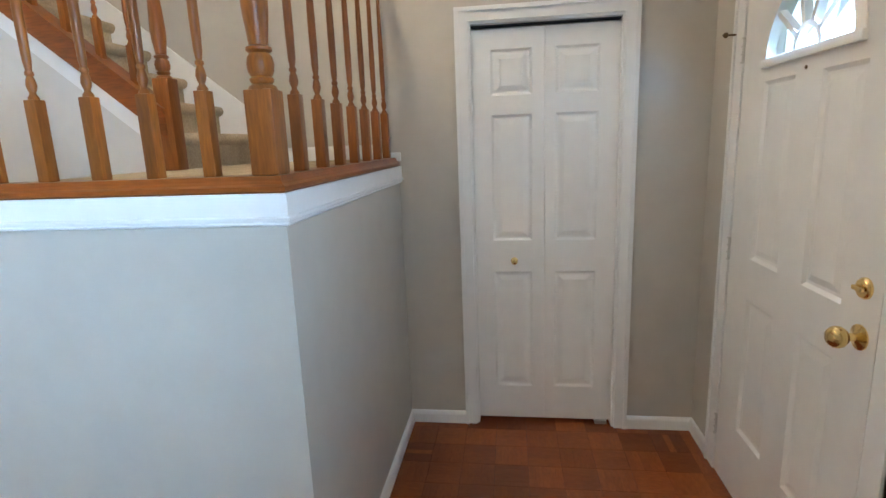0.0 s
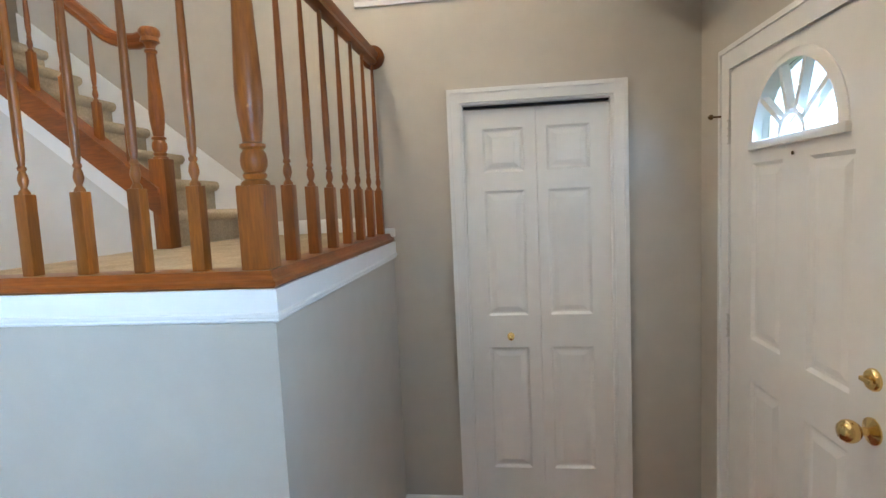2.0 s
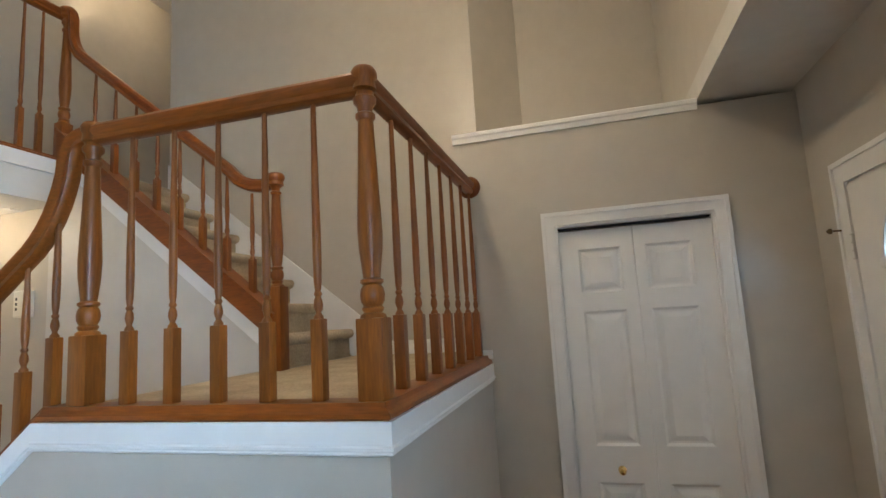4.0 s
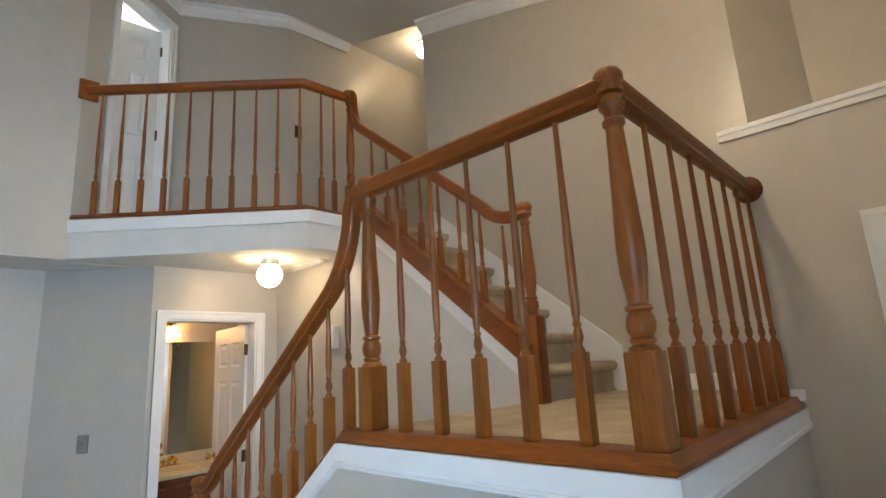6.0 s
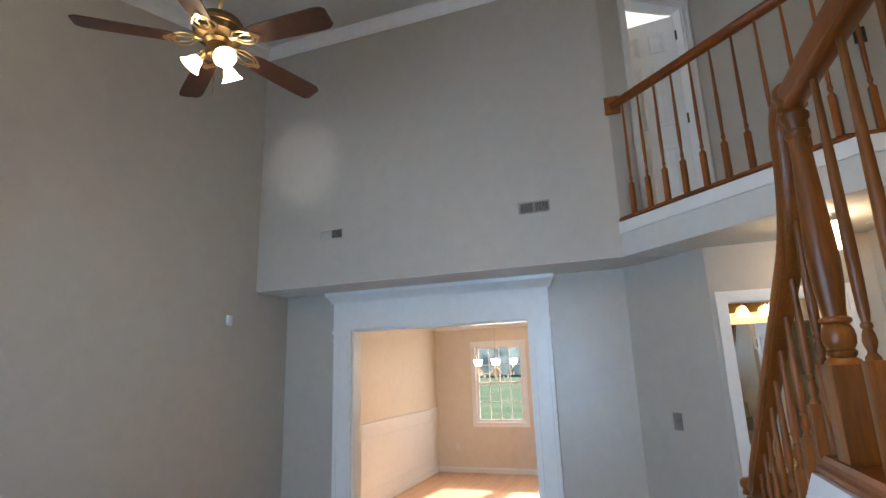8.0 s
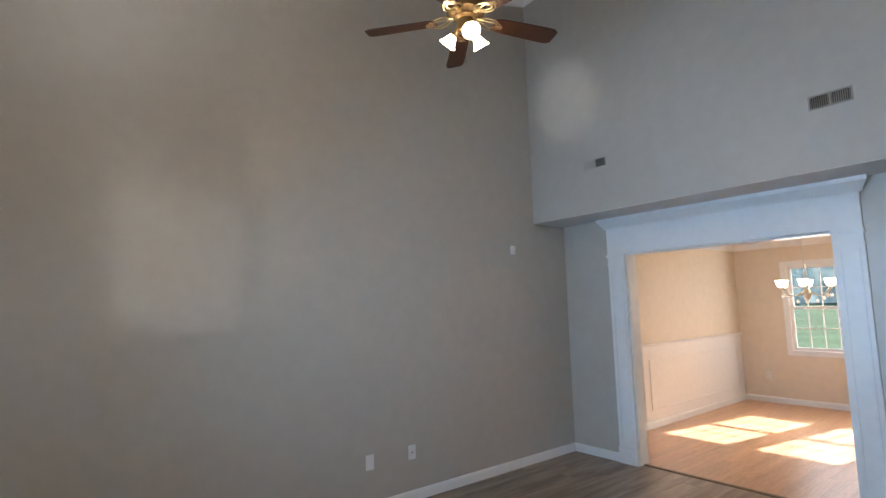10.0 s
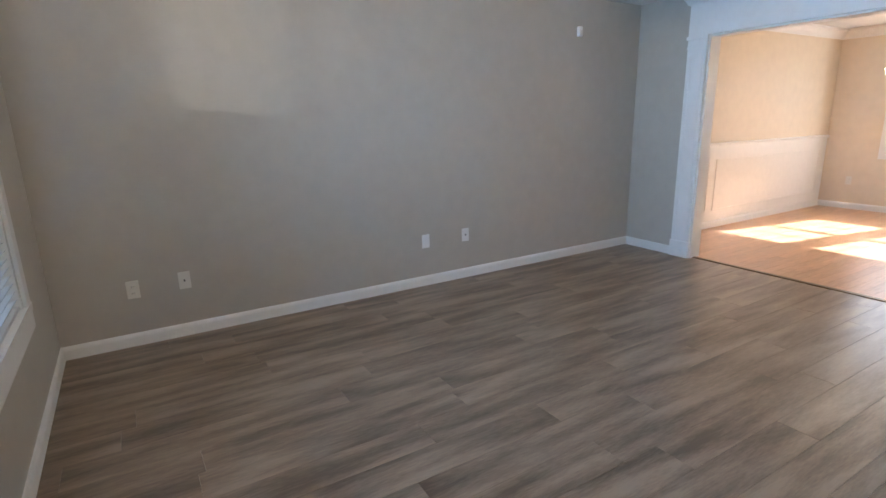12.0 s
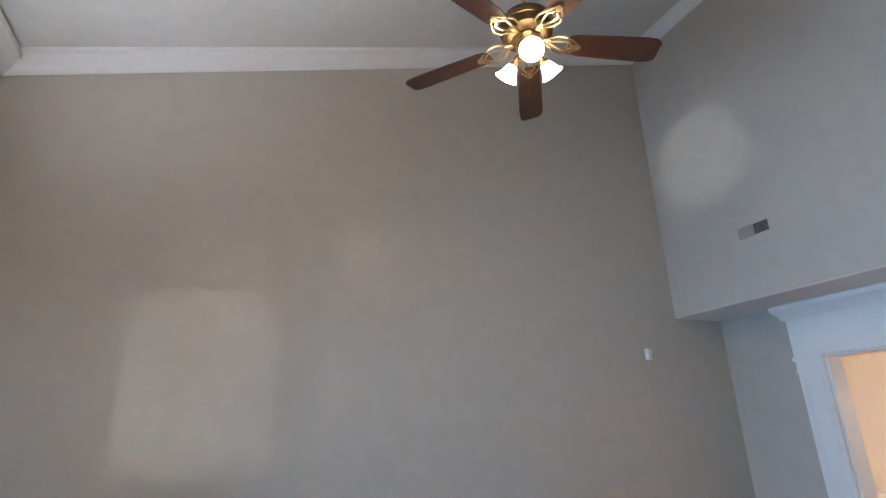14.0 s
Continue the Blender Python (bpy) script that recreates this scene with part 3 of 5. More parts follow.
def step(x, z, y0, y1, down):
    """One carpeted step: a riser and a rounded nosing at x, whose tread runs on by RUN."""
    pts = [(0.0, -RISE), (0.0, -0.062), (0.016, -0.058), (0.030, -0.046), (0.036, -0.030), (0.032, -0.013), (0.020, -0.003), (0.004, 0), (-RUN - 0.02, 0), (-RUN - 0.02, -RISE)]
    bm = bmesh.new()
    slab(bm, [(x + a, y0, z + b) for a, b in pts], (0, 1, 0), y1 - y0)
    return part("step", bm, CARPET, None, smooth=True)


flight = thing("upper_flight", "carpeted upper stair flight with oak closed stringer", "stairs", pose(0, 0, 0))
for k in range(7):
    s = step(X1 - 0.02 - RUN * k, LAND + RISE * (k + 1), 2.66, YS, False)
    s.parent = flight
low = thing("lower_flight", "carpeted lower stair flight up to the landing", "stairs", pose(0, 0, 0))
for k in range(7):
    bm = bmesh.new()
    x, z = -1.63 - RUN * k, LAND - 0.1775 * (k + 1)
    box(bm, (x, HW_Y + 0.11, 0), (x - RUN - 0.02, 2.64, z), 0.012)
    part("step", bm, CARPET, low)
# closed stringer of the upper flight: wall lightened for window light below, oak skirt and cap
XA, XZ = -1.53, -3.0


def nose(x):
    return LAND + RISE * (1 + (X1 - x) / RUN)


bm = slab(bmesh.new(), [(XA, 2.60, 0.3), (XZ - 0.05, 2.60, 0.3), (XZ - 0.05, 2.60, nose(XZ) - 0.05), (XA, 2.60, nose(XA) - 0.05)], (0, 1, 0), 0.06)
structure("wall_under_flight", bm, PAINT_LIT, "painted wall under the upper stair flight, window light put into its colour")
bm = slab(bmesh.new(), [(XA + 0.002, 2.59, nose(XA) - 0.130), (XZ, 2.59, nose(XZ) - 0.130), (XZ, 2.59, nose(XZ) - 0.04), (XA + 0.002, 2.59, nose(XA) - 0.04)], (0, 1, 0), 0.012)
box(bm, (XA + 0.004, 2.588, LAND), (XA - 0.07, 2.602, nose(XA) - 0.06))
structure("trim_skirt_white", bm, WHITE, "white skirt board under the oak stringer")
bm = slab(bmesh.new(), [(XA + 0.01, 2.58, nose(XA) - 0.045), (XZ, 2.58, nose(XZ) - 0.045), (XZ, 2.58, nose(XZ) + 0.075), (XA + 0.01, 2.58, nose(XA) + 0.075)], (0, 1, 0), 0.085)
part("stringer", bm, OAKX, flight, "honey oak closed stringer")
bm = slab(bmesh.new(), [(XA + 0.012, 2.565, nose(XA) + 0.072), (XZ, 2.565, nose(XZ) + 0.072), (XZ, 2.565, nose(XZ) + 0.095), (XA + 0.012, 2.565, nose(XA) + 0.095)], (0, 1, 0), 0.115)
part("stringer_cap", bm, OAKX, flight)
# white skirt on the wall side
bm = slab(bmesh.new(), [(X1 + 0.06, YS, LAND), (X1 + 0.06, YS, LAND + 0.26), (-3.0, YS, nose(-3.0) + 0.10), (-3.0, YS, nose(-3.0) - 0.3), (X1, YS, LAND)], (0, -1, 0), 0.016)
structure("trim_skirt_wall", bm, WHITE, "white stair skirt board on the wall")

structure("trim_landing_base", boxes(((-0.60, YC - 0.016, LAND), (-0.480, YC - 0.001, 1.462)), bevel=0.003), WHITE, "white end of the landing baseboard")

# ---- balustrades ----
RAIL = [(-0.014, -0.038), (0.014, -0.038), (0.024, -0.030), (0.021, -0.014), (0.031, 0.000), (0.031, 0.014), (0.018, 0.027), (-0.018, 0.027), (-0.031, 0.014), (-0.031, 0.000), (-0.021, -0.014), (-0.024, -0.030)]
SHOE = [(-0.052, 0.0), (0.052, 0.0), (0.058, 0.006), (0.058, 0.016), (0.050, 0.022), (0.044, 0.030), (0.040, 0.042), (-0.040, 0.042), (-0.044, 0.030), (-0.050, 0.022), (-0.058, 0.016), (-0.058, 0.006)]


def baluster_mesh(height, square=0.215, w=0.034, name="baluster"):
    """A turned baluster: square foot with a chamfered shoulder, bead, vase and long taper."""
    bm = bmesh.new()
    h = w / 2
    box(bm, (-h, -h, 0), (h, h, square), 0.002)
    s = square
    rest = height - s - 0.075
    prof = [(0.0155, s - 0.002), (0.0150, s + 0.006), (0.009, s + 0.014), (0.0085, s + 0.018), (0.012, s + 0.026), (0.0145, s + 0.036), (0.0125, s + 0.05), (0.0085, s + 0.06), (0.012, s + 0.064), (0.012, s + 0.070), (0.0085, s + 0.074)]
    b = s + 0.075
    prof += [(0.0118, b + 0.02), (0.0135, b + rest * 0.16), (0.0135, b + rest * 0.3), (0.011, b + rest * 0.6), (0.0085, b + rest * 0.9), (0.0085, height)]
    lathe(bm, [(q * 0.9, z) for q, z in prof], 12)
    me = bpy.data.meshes.new(name)
    bmesh.ops.recalc_face_normals(bm, faces=bm.faces)
    bm.to_mesh(me)
    bm.free()
    me.materials.append(OAK)
    for p in me.polygons:
        p.use_smooth = True
    me.set_sharp_from_angle(angle=radians(38))
    return me


def newel_bm(height, square=0.208, w=0.072, slim=0.92):
    """A turned newel post, from its square foot to the necking under the rail cap."""
    bm = bmesh.new()
    h = w / 2
    box(bm, (-h, -h, 0), (h, h, square), 0.004)
    s = square
    k = slim
    prof = [(0.040 * k, s - 0.002), (0.036 * k, s + 0.008), (0.026 * k, s + 0.014), (0.031 * k, s + 0.020), (0.032 * k, s + 0.026), (0.027 * k, s + 0.031), (0.034 * k, s + 0.044), (0.036 * k, s + 0.060), (0.033 * k, s + 0.076), (0.026 * k, s + 0.086), (0.034 * k, s + 0.092), (0.034 * k, s + 0.099), (0.025 * k, s + 0.104)]
    b, t = s + 0.105, height
    r = t - b
    prof += [(0.028 * k, b + r * 0.05), (0.034 * k, b + r * 0.14), (0.0365 * k, b + r * 0.24), (0.034 * k, b + r * 0.36), (0.029 * k, b + r * 0.55), (0.025 * k, b + r * 0.74), (0.023 * k, b + r * 0.84), (0.030 * k, b + r * 0.855), (0.030 * k, b + r * 0.875), (0.022 * k, b + r * 0.885), (0.024 * k, b + r * 0.92), (0.034 * k, b + r * 0.94), (0.035 * k, b + r * 0.965), (0.028 * k, b + r * 0.98), (0.028 * k, t)]
    return lathe(bm, prof, 20)


def cap_bm(r=0.046):
    """The round cap of a rail over a post."""
    return lathe(bmesh.new(), [(r * 0.55, -0.042), (r * 0.9, -0.034), (r * 0.82, -0.014), (r, 0.0), (r, 0.016), (r * 0.8, 0.028), (r * 0.4, 0.032)], 20)


def rosette_bm(r=0.058):
    bm = lathe(bmesh.new(), [(r, 0), (r, 0.008), (r * 0.9, 0.016), (r * 0.72, 0.02), (r * 0.6, 0.026)], 24)
    bm.transform(Matrix.Rotation(radians(90), 4, "X"))
    return bm


def arc(p, q, n=8, bend=(0, 0, 0)):
    """Points of a curve from p to q through a bent middle."""
    p, q = Vector(p), Vector(q)
    m = (p + q) / 2 + Vector(bend)
    return [p * (1 - t) ** 2 + m * 2 * t * (1 - t) + q * t * t for t in (i / n for i in range(n + 1))]


RZ = 2.292                                             # rail height over the landing
BX, BY = HW_X - 0.052, HW_Y + 0.055                    # rail lines over the half wall
FOOT = TRIM + 0.042
BAL = baluster_mesh(RZ - 0.036 - FOOT)
landing = thing("landing_balustrade", "honey oak balustrade with turned balusters round the landing", "railing", pose(0, 0, 0))
NX = -1.500                                            # the post at the head of the lower flight
part("base_rail", sweep(bmesh.new(), SHOE, [(BX, YC, TRIM), (BX, BY, TRIM), (-1.62, BY, TRIM)]), OAKX, landing)
part("base_rail", sweep(bmesh.new(), SHOE, [(-1.62, BY, TRIM), (-3.10, BY, TRIM - 1.48 * G)]), OAKX, landing)
for x in (BX, NX):
    part("newel", newel_bm(RZ - 0.03 - FOOT), OAK, landing, "turned oak newel post", pose(x, BY, FOOT), smooth=True)
part("cap", cap_bm(0.037), OAK, landing, m=pose(BX, BY, RZ + 0.012), smooth=True)
part("cap", cap_bm(0.038), OAK, landing, m=pose(NX, BY, RZ + 0.006), smooth=True)
part("handrail", sweep(bmesh.new(), RAIL, [(BX, YC - 0.02, RZ), (BX, BY, RZ)]), OAKY, landing, smooth=True)
part("handrail", sweep(bmesh.new(), RAIL, [(BX, BY, RZ), (NX, BY, RZ)]), OAKX, landing, smooth=True)
part("rosette", rosette_bm(), OAK, landing, "round oak wall rosette", pose(BX, YC, RZ), smooth=True)
LOWX, LOWZ = -2.80, 1.115
SL = (2.02 - LOWZ - 0.06) / (LOWX + 1.70)
goose = [(NX, BY, RZ), *arc((NX - 0.03, BY, RZ), (NX - 0.105, BY, RZ - 0.11), 6, (-0.035, 0, 0.05)), *arc((NX - 0.108, BY, RZ - 0.13), (NX - 0.24, BY, RZ - 0.36), 6, (0.03, 0, -0.03))]
tail = arc((LOWX + 0.12, BY, LOWZ + 0.105), (LOWX - 0.02, BY, LOWZ), 5, (-0.01, 0, -0.045))
part("handrail", sweep(bmesh.new(), RAIL, goose + tail + [(LOWX - 0.10, BY, LOWZ)], upright=False), OAKX, landing, "curved gooseneck oak handrail", smooth=True)
lowp = part("newel", newel_bm(0.93, 0.30), OAK, landing, "turned oak newel post", pose(LOWX - 0.06, BY, 0.16), smooth=True)
part("cap", cap_bm(0.05), OAK, landing, m=pose(LOWX - 0.06, BY, LOWZ + 0.006), smooth=True)
for i in range(1, 6):
    ob = new("baluster", BAL)
    ob.parent, ob.matrix_basis = landing, pose(BX + (NX - BX) * i / 6, BY, FOOT - 0.001)
for i in range(1, 8):
    ob = new("baluster", BAL)
    ob.parent, ob.matrix_basis = landing, pose(BX, BY + (YC - 0.035 - BY) * (i + 0.1) / 7.1, FOOT - 0.001)
g0, g1 = goose[-1], Vector(tail[0])


def low_rail(x):
    return g0[2] + (x - g0[0]) * (g1.z - g0[2]) / (g1.x - g0[0])


x = NX - 0.135
while x > LOWX + 0.05:
    f = TRIM - max(0, -1.62 - x) * G + 0.036
    top = low_rail(x) - 0.036 if x < g0[0] else RZ - 0.22
    ob = new("baluster", baluster_mesh(top - f, min(0.225, 0.25)))
    ob.parent, ob.matrix_basis = landing, pose(x, BY, f)
    x -= 0.125

# upper flight balustrade
UY = 2.622
upper = thing("upper_balustrade", "honey oak balustrade along the upper stair flight", "railing", pose(0, 0, 0))
part("newel", newel_bm(2.39 - LAND, 0.42, 0.078), OAK, upper, "turned oak newel post", pose(-1.525, UY, LAND), smooth=True)
part("cap", cap_bm(0.046), OAK, upper, m=pose(-1.525, UY, 2.405), smooth=True)


def up_rail(x):
    return nose(x) + 0.66


BR = 3.665                                             # balcony rail height
path = [Vector((-1.525, UY, 2.395)), Vector((-1.56, UY, 2.393)), *arc((-1.59, UY, 2.385), (-1.80, UY, up_rail(-1.80)), 7, (-0.03, 0, -0.05)), *arc((-2.84, UY, up_rail(-2.84)), (-2.955, UY, 3.63), 6, (-0.07, 0, -0.06)), Vector((-2.965, UY, BR))]
part("handrail", sweep(bmesh.new(), RAIL, path, upright=False), OAKX, upper, "curved oak stair handrail", smooth=True)
for i in range(8):
    x = -1.67 - i * 0.155
    z = nose(x) + 0.092
    t = up_rail(x) - 0.04 if x < -1.80 else 2.345
    ob = new("baluster", baluster_mesh(t - z, 0.18, 0.031))
    ob.parent, ob.matrix_basis = upper, pose(x, UY, z)

# balcony balustrade
bal = thing("balcony_balustrade", "dark-toned oak balustrade of the angled balcony", "railing", pose(0, 0, 0))
off = 0.05
E0, E1, E2 = (-3.0 - off, 2.64), (-3.0 - off, 2.25), (XU, 1.145 + 0.03)
BZ = 2.705
part("base_rail", sweep(bmesh.new(), [(a * 0.9, b * 0.7) for a, b in SHOE], [(*E0, BZ), (*E1, BZ), (*E2, BZ)]), OAKY, bal)
part("handrail", sweep(bmesh.new(), RAIL, [(-3.0 - 0.02, UY, BR), (*E1, BR), (E2[0], E2[1], BR)]), OAKY, bal, smooth=True)
part("newel", newel_bm(BR - 0.03 - BZ, 0.24, 0.07), OAK, bal, "turned oak newel post", pose(-3.0, UY, BZ), smooth=True)
part("cap", cap_bm(0.05), OAK, bal, m=pose(-3.0, UY, BR + 0.012), smooth=True)
part("wall_block", boxes(((-0.06, -0.012, -0.075), (0.06, 0.012, 0.075)), bevel=0.006), OAK, bal, "square oak wall block", pose(E2[0] + 0.012, E2[1] + 0.01, BR, 0, 0, 90))
BALB = baluster_mesh(BR - 0.036 - BZ - 0.029, 0.24, 0.031)
d = Vector(E2) - Vector(E1)
for i in range(10):
    q = Vector(E1) + d * (i + 0.15) / 9.9
    ob = new("baluster", BALB)
    ob.parent, ob.matrix_basis = bal, pose(q.x, q.y, BZ + 0.029, 0, 0, 45)
for y in (2.40, 2.51):
    ob = new("baluster", BALB)
    ob.parent, ob.matrix_basis = bal, pose(E0[0], y, BZ + 0.029)
# white edge trim under the balcony rail
structure("trim_balcony_edge", sweep(bmesh.new(), [(0, -0.045), (0.014, -0.045), (0.014, 0.042), (0, 0.042)], [(-3.0, 2.60, FLOOR2), (-3.0, 2.27, FLOOR2), (XU, 1.145, FLOOR2)][::-1]), WHITE, "white board along the balcony edge")

# ---- dining opening: pilasters and entablature ----
def pilaster(parent, y0, y1):
    """One flat pilaster with plinth, face beads and capital, on the living room side."""
    shaft = part("pilaster", boxes(((XW, y0, 0.16), (XW + 0.026, y1, 1.955))), WHITE, parent, "white painted pilaster")
    part("plinth", boxes(((XW, y0 - 0.008, 0), (XW + 0.036, y1 + 0.008, 0.16)), bevel=0.004), WHITE, shaft)
    for q in (y0 + 0.03, y1 - 0.042):
        part("bead", boxes(((XW + 0.024, q, 0.22), (XW + 0.031, q + 0.012, 1.92)), bevel=0.002), WHITE, shaft)
    bm = boxes(((XW, y0 - 0.004, 1.955), (XW + 0.034, y1 + 0.004, 1.975)), ((XW, y0, 1.975), (XW + 0.028, y1, 2.035)), ((XW, y0 - 0.010, 2.035), (XW + 0.042, y1 + 0.010, 2.065)))
    part("capital", bm, WHITE, shaft)


surround = thing("opening_surround", "white classical surround of the dining opening", "trim", pose(0, 0, 0))
pilaster(surround, 0.31, 0.495)
pilaster(surround, -1.62, -1.43)
bm = boxes(((XW, -1.62, 2.066), (XW + 0.03, 0.495, 2.33)))
part("frieze", bm, WHITE, surround)
cr = [(0, 0), (0.034, 0), (0.038, 0.012), (0.05, 0.03), (0.075, 0.06), (0.09, 0.072), (0.092, 0.105), (0, 0.105)]
bm = bmesh.new()
ends = []
for y, k in ((-1.62, -1), (0.495, 1)):
    ends.append([bm.verts.new((XW + a, y + k * a * 0.75, 2.33 + b)) for a, b in cr])
for i in range(len(cr)):
    j = (i + 1) % len(cr)
    bm.faces.new((ends[0][i], ends[0][j], ends[1][j], ends[1][i]))
bm.faces.new(ends[0])
bm.faces.new(ends[1][::-1])
part("cornice", bm, WHITE, surround)
bm = boxes(((XW - 0.15, 0.295, 0), (XW - 0.002, 0.31, 2.065)), ((XW - 0.15, -1.43, 0), (XW - 0.002, -1.415, 2.065)), ((XW - 0.15, -1.415, 2.05), (XW - 0.002, 0.295, 2.065)))
part("jamb", bm, WHITE, surround, "white jamb lining")
structure("threshold", boxes(((XW - 0.09, -1.43, -0.01), (XW - 0.045, 0.31, 0.006)), bevel=0.002), BRONZE, "dark metal floor threshold strip")

# ---- dining room ----
DX, DY0, DY1, DZ = -8.80, -2.13, 1.05, 2.45
wall("wall_dining_south", (DX - 0.12, DY0), (XW - 0.14, DY0), 0, DZ + 0.1, 0.05, mat=CREAM)
w2, w1 = (DY1 - 0.40, DY1 + 0.40), (DY1 + 0.61, DY1 + 1.41)
wall("wall_dining_west", (DX, DY1 + 0.1), (DX, DY0 - 0.1), 0, DZ + 0.1, 0.14, [(w2[0] + 0.1, w2[1] + 0.1, 0.79, 2.03), (w1[0] + 0.1, w1[1] + 0.1, 0.79, 2.03)], mat=CREAM)
wall("wall_dining_north", (XW - 0.14, DY1), (DX - 0.12, DY1), 0, DZ + 0.1, 0.1, mat=CREAM)
structure("ceiling_dining", boxes(((DX - 0.1, DY0 - 0.1, DZ), (XW - 0.1, DY1 + 0.1, DZ + 0.1))), CEIL, "flat white dining room ceiling")
wall("wall_dining_east", (XW - 0.155, 0.31), (XW - 0.155, DY1), 0, DZ, 0.012, mat=CREAM)
prof = [(a, b) for a, b in BASE]
moulding("baseboard", [(DX, DY1, 0), (DX, DY0, 0), (XW - 0.16, DY0, 0)], prof, label="white painted baseboard")
crown([(DX, DY1, DZ), (DX, DY0, DZ), (XW - 0.16, DY0, DZ)])
# white dado with framed panels and a chair rail on the south wall
structure("trim_dado", boxes(((DX, DY0, 0.085), (XW - 0.16, DY0 + 0.004, 0.99))), WHITE, "white painted dado below the chair rail")
moulding("trim_chair_rail", [(DX, DY0, 0.985), (XW - 0.16, DY0, 0.985)], [(0, 0), (-0.018, 0.004), (-0.018, 0.018), (-0.03, 0.03), (-0.03, 0.042), (0, 0.05)], label="white chair rail")
for a, b in ((-8.62, -6.08), (-5.95, -4.90)):
    bm = bmesh.new()
    c, d, f = 0.21, 0.84, 0.02
    q = DY0 + 0.004
    for p0, p1 in (((a, c), (b, c + f)), ((a, d - f), (b, d)), ((a, c + f), (a + f, d - f)), ((b - f, c + f), (b, d - f))):
        box(bm, (p0[0], q, p0[1]), (p1[0], q + 0.008, p1[1]), 0.003)
    structure("trim_wall_panel", bm, WHITE, "white picture-frame panel moulding on the dado")


def sash(bm, w, z0, z1, cols, rows, y, f=0.040, mt=0.014):
    """A sash in x 0..w, z0..z1: frame and muntins."""
    box(bm, (0, y - 0.03, z0), (f, y, z1))
    box(bm, (w - f, y - 0.03, z0), (w, y, z1))
    box(bm, (f, y - 0.03, z0), (w - f, y, z0 + f))
    box(bm, (f, y - 0.03, z1 - f), (w - f, y, z1))
    for i in range(1, cols):
        x = f + (w - 2 * f) * i / cols
        box(bm, (x - mt / 2, y - 0.024, z0 + f), (x + mt / 2, y - 0.004, z1 - f))
    for j in range(1, rows):
        z = z0 + f + (z1 - z0 - 2 * f) * j / rows
        box(bm, (f, y - 0.0235, z - mt / 2), (w - f, y - 0.0045, z + mt / 2))
    return bm


def pane(w, z0, z1, y, parent):
    p = part("pane", boxes(((0.03, y - 0.016, z0 + 0.03), (w - 0.03, y - 0.012, z1 - 0.03))), GLASS, parent, "clear window glass")
    p.visible_shadow = False


def double_hung(m, w, h, name, label, casing_w=0.075):
    """A double-hung window in an opening w by h, its sill at z 0, x along the wall, y into the room."""
    win = thing(name, label, "window", m)
    win["kind"] = "structure"
    half = h / 2 + 0.02
    lower = part("lower_sash", sash(bmesh.new(), w, 0.0, half, 4, 2, -0.03), WHITE, win)
    pane(w, 0.0, half, -0.03, lower)
    up = part("upper_sash", sash(bmesh.new(), w, half - 0.04, h, 4, 2, -0.065), WHITE, win)
    pane(w, half - 0.04, h, -0.065, up)
    bm = boxes(((-casing_w, 0, -casing_w), (0, 0.016, h + casing_w)), ((w, 0, -casing_w), (w + casing_w, 0.016, h + casing_w)), ((0, 0, h), (w, 0.0158, h + casing_w)), ((0, 0, -casing_w), (w, 0.0158, -0.03)))
    box(bm, (-0.01, -0.02, -0.03), (w + 0.01, 0.035, 0.0), 0.006)
    part("casing", bm, WHITE, win, "white painted window casing")
    return win


for y1 in (0.40, -0.61):
    double_hung(facing((DX, 5), (DX, -5), 5 - y1, 0.79), 0.80, 1.24, "window_dining", "white double-hung dining window with divided panes")

# chandelier
CH = (-6.6, -0.50)
ch = thing("chandelier", "silver chandelier with small frosted shades and crystal drops", "chandelier", pose(CH[0], CH[1], 1.62))
part("stem", lathe(bmesh.new(), [(0.012, -0.08), (0.035, -0.05), (0.05, 0), (0.02, 0.05), (0.032, 0.10), (0.012, 0.16), (0.012, 0.30), (0.02, 0.32)], 14), STEEL, ch, smooth=True)
part("chain", lathe(bmesh.new(), [(0.006, 0.32), (0.006, 0.80)], 8), STEEL, ch)
part("canopy", lathe(bmesh.new(), [(0.02, 0.785), (0.055, 0.80), (0.06, 0.83)], 16), STEEL, ch, smooth=True)
for i in range(6):
    a = 2 * math.pi * i / 6 + 0.2
    d = Vector((math.cos(a), math.sin(a), 0))
    pts = [d * 0.03 + Vector((0, 0, 0.02)), d * 0.10 + Vector((0, 0, -0.03)), d * 0.19 + Vector((0, 0, -0.02)), d * 0.25 + Vector((0, 0, 0.05)), d * 0.255 + Vector((0, 0, 0.075))]
    arm = part("arm", sweep(bmesh.new(), [(-0.006, -0.006), (0.006, -0.006), (0.006, 0.006), (-0.006, 0.006)], pts, upright=False), STEEL, ch)
    part("shade", lathe(bmesh.new(), [(0.02, 0), (0.035, 0.02), (0.042, 0.055), (0.05, 0.075), (0.046, 0.075), (0.03, 0.03)], 14), SHADE, arm, "lit frosted glass shade", pose(d.x * 0.255, d.y * 0.255, 0.07), smooth=True)
    for k, r in ((0, 0.25), (1, 0.17), (2, 0.10), (0, 0.21)):
        drop = lathe(bmesh.new(), [(0.001, -0.05), (0.013, -0.034), (0.006, -0.008), (0.001, 0.002)], 6)
        part("crystal_drop", drop, CRYSTAL, arm, m=pose(d.x * r, d.y * r, -0.005 - 0.03 * k))


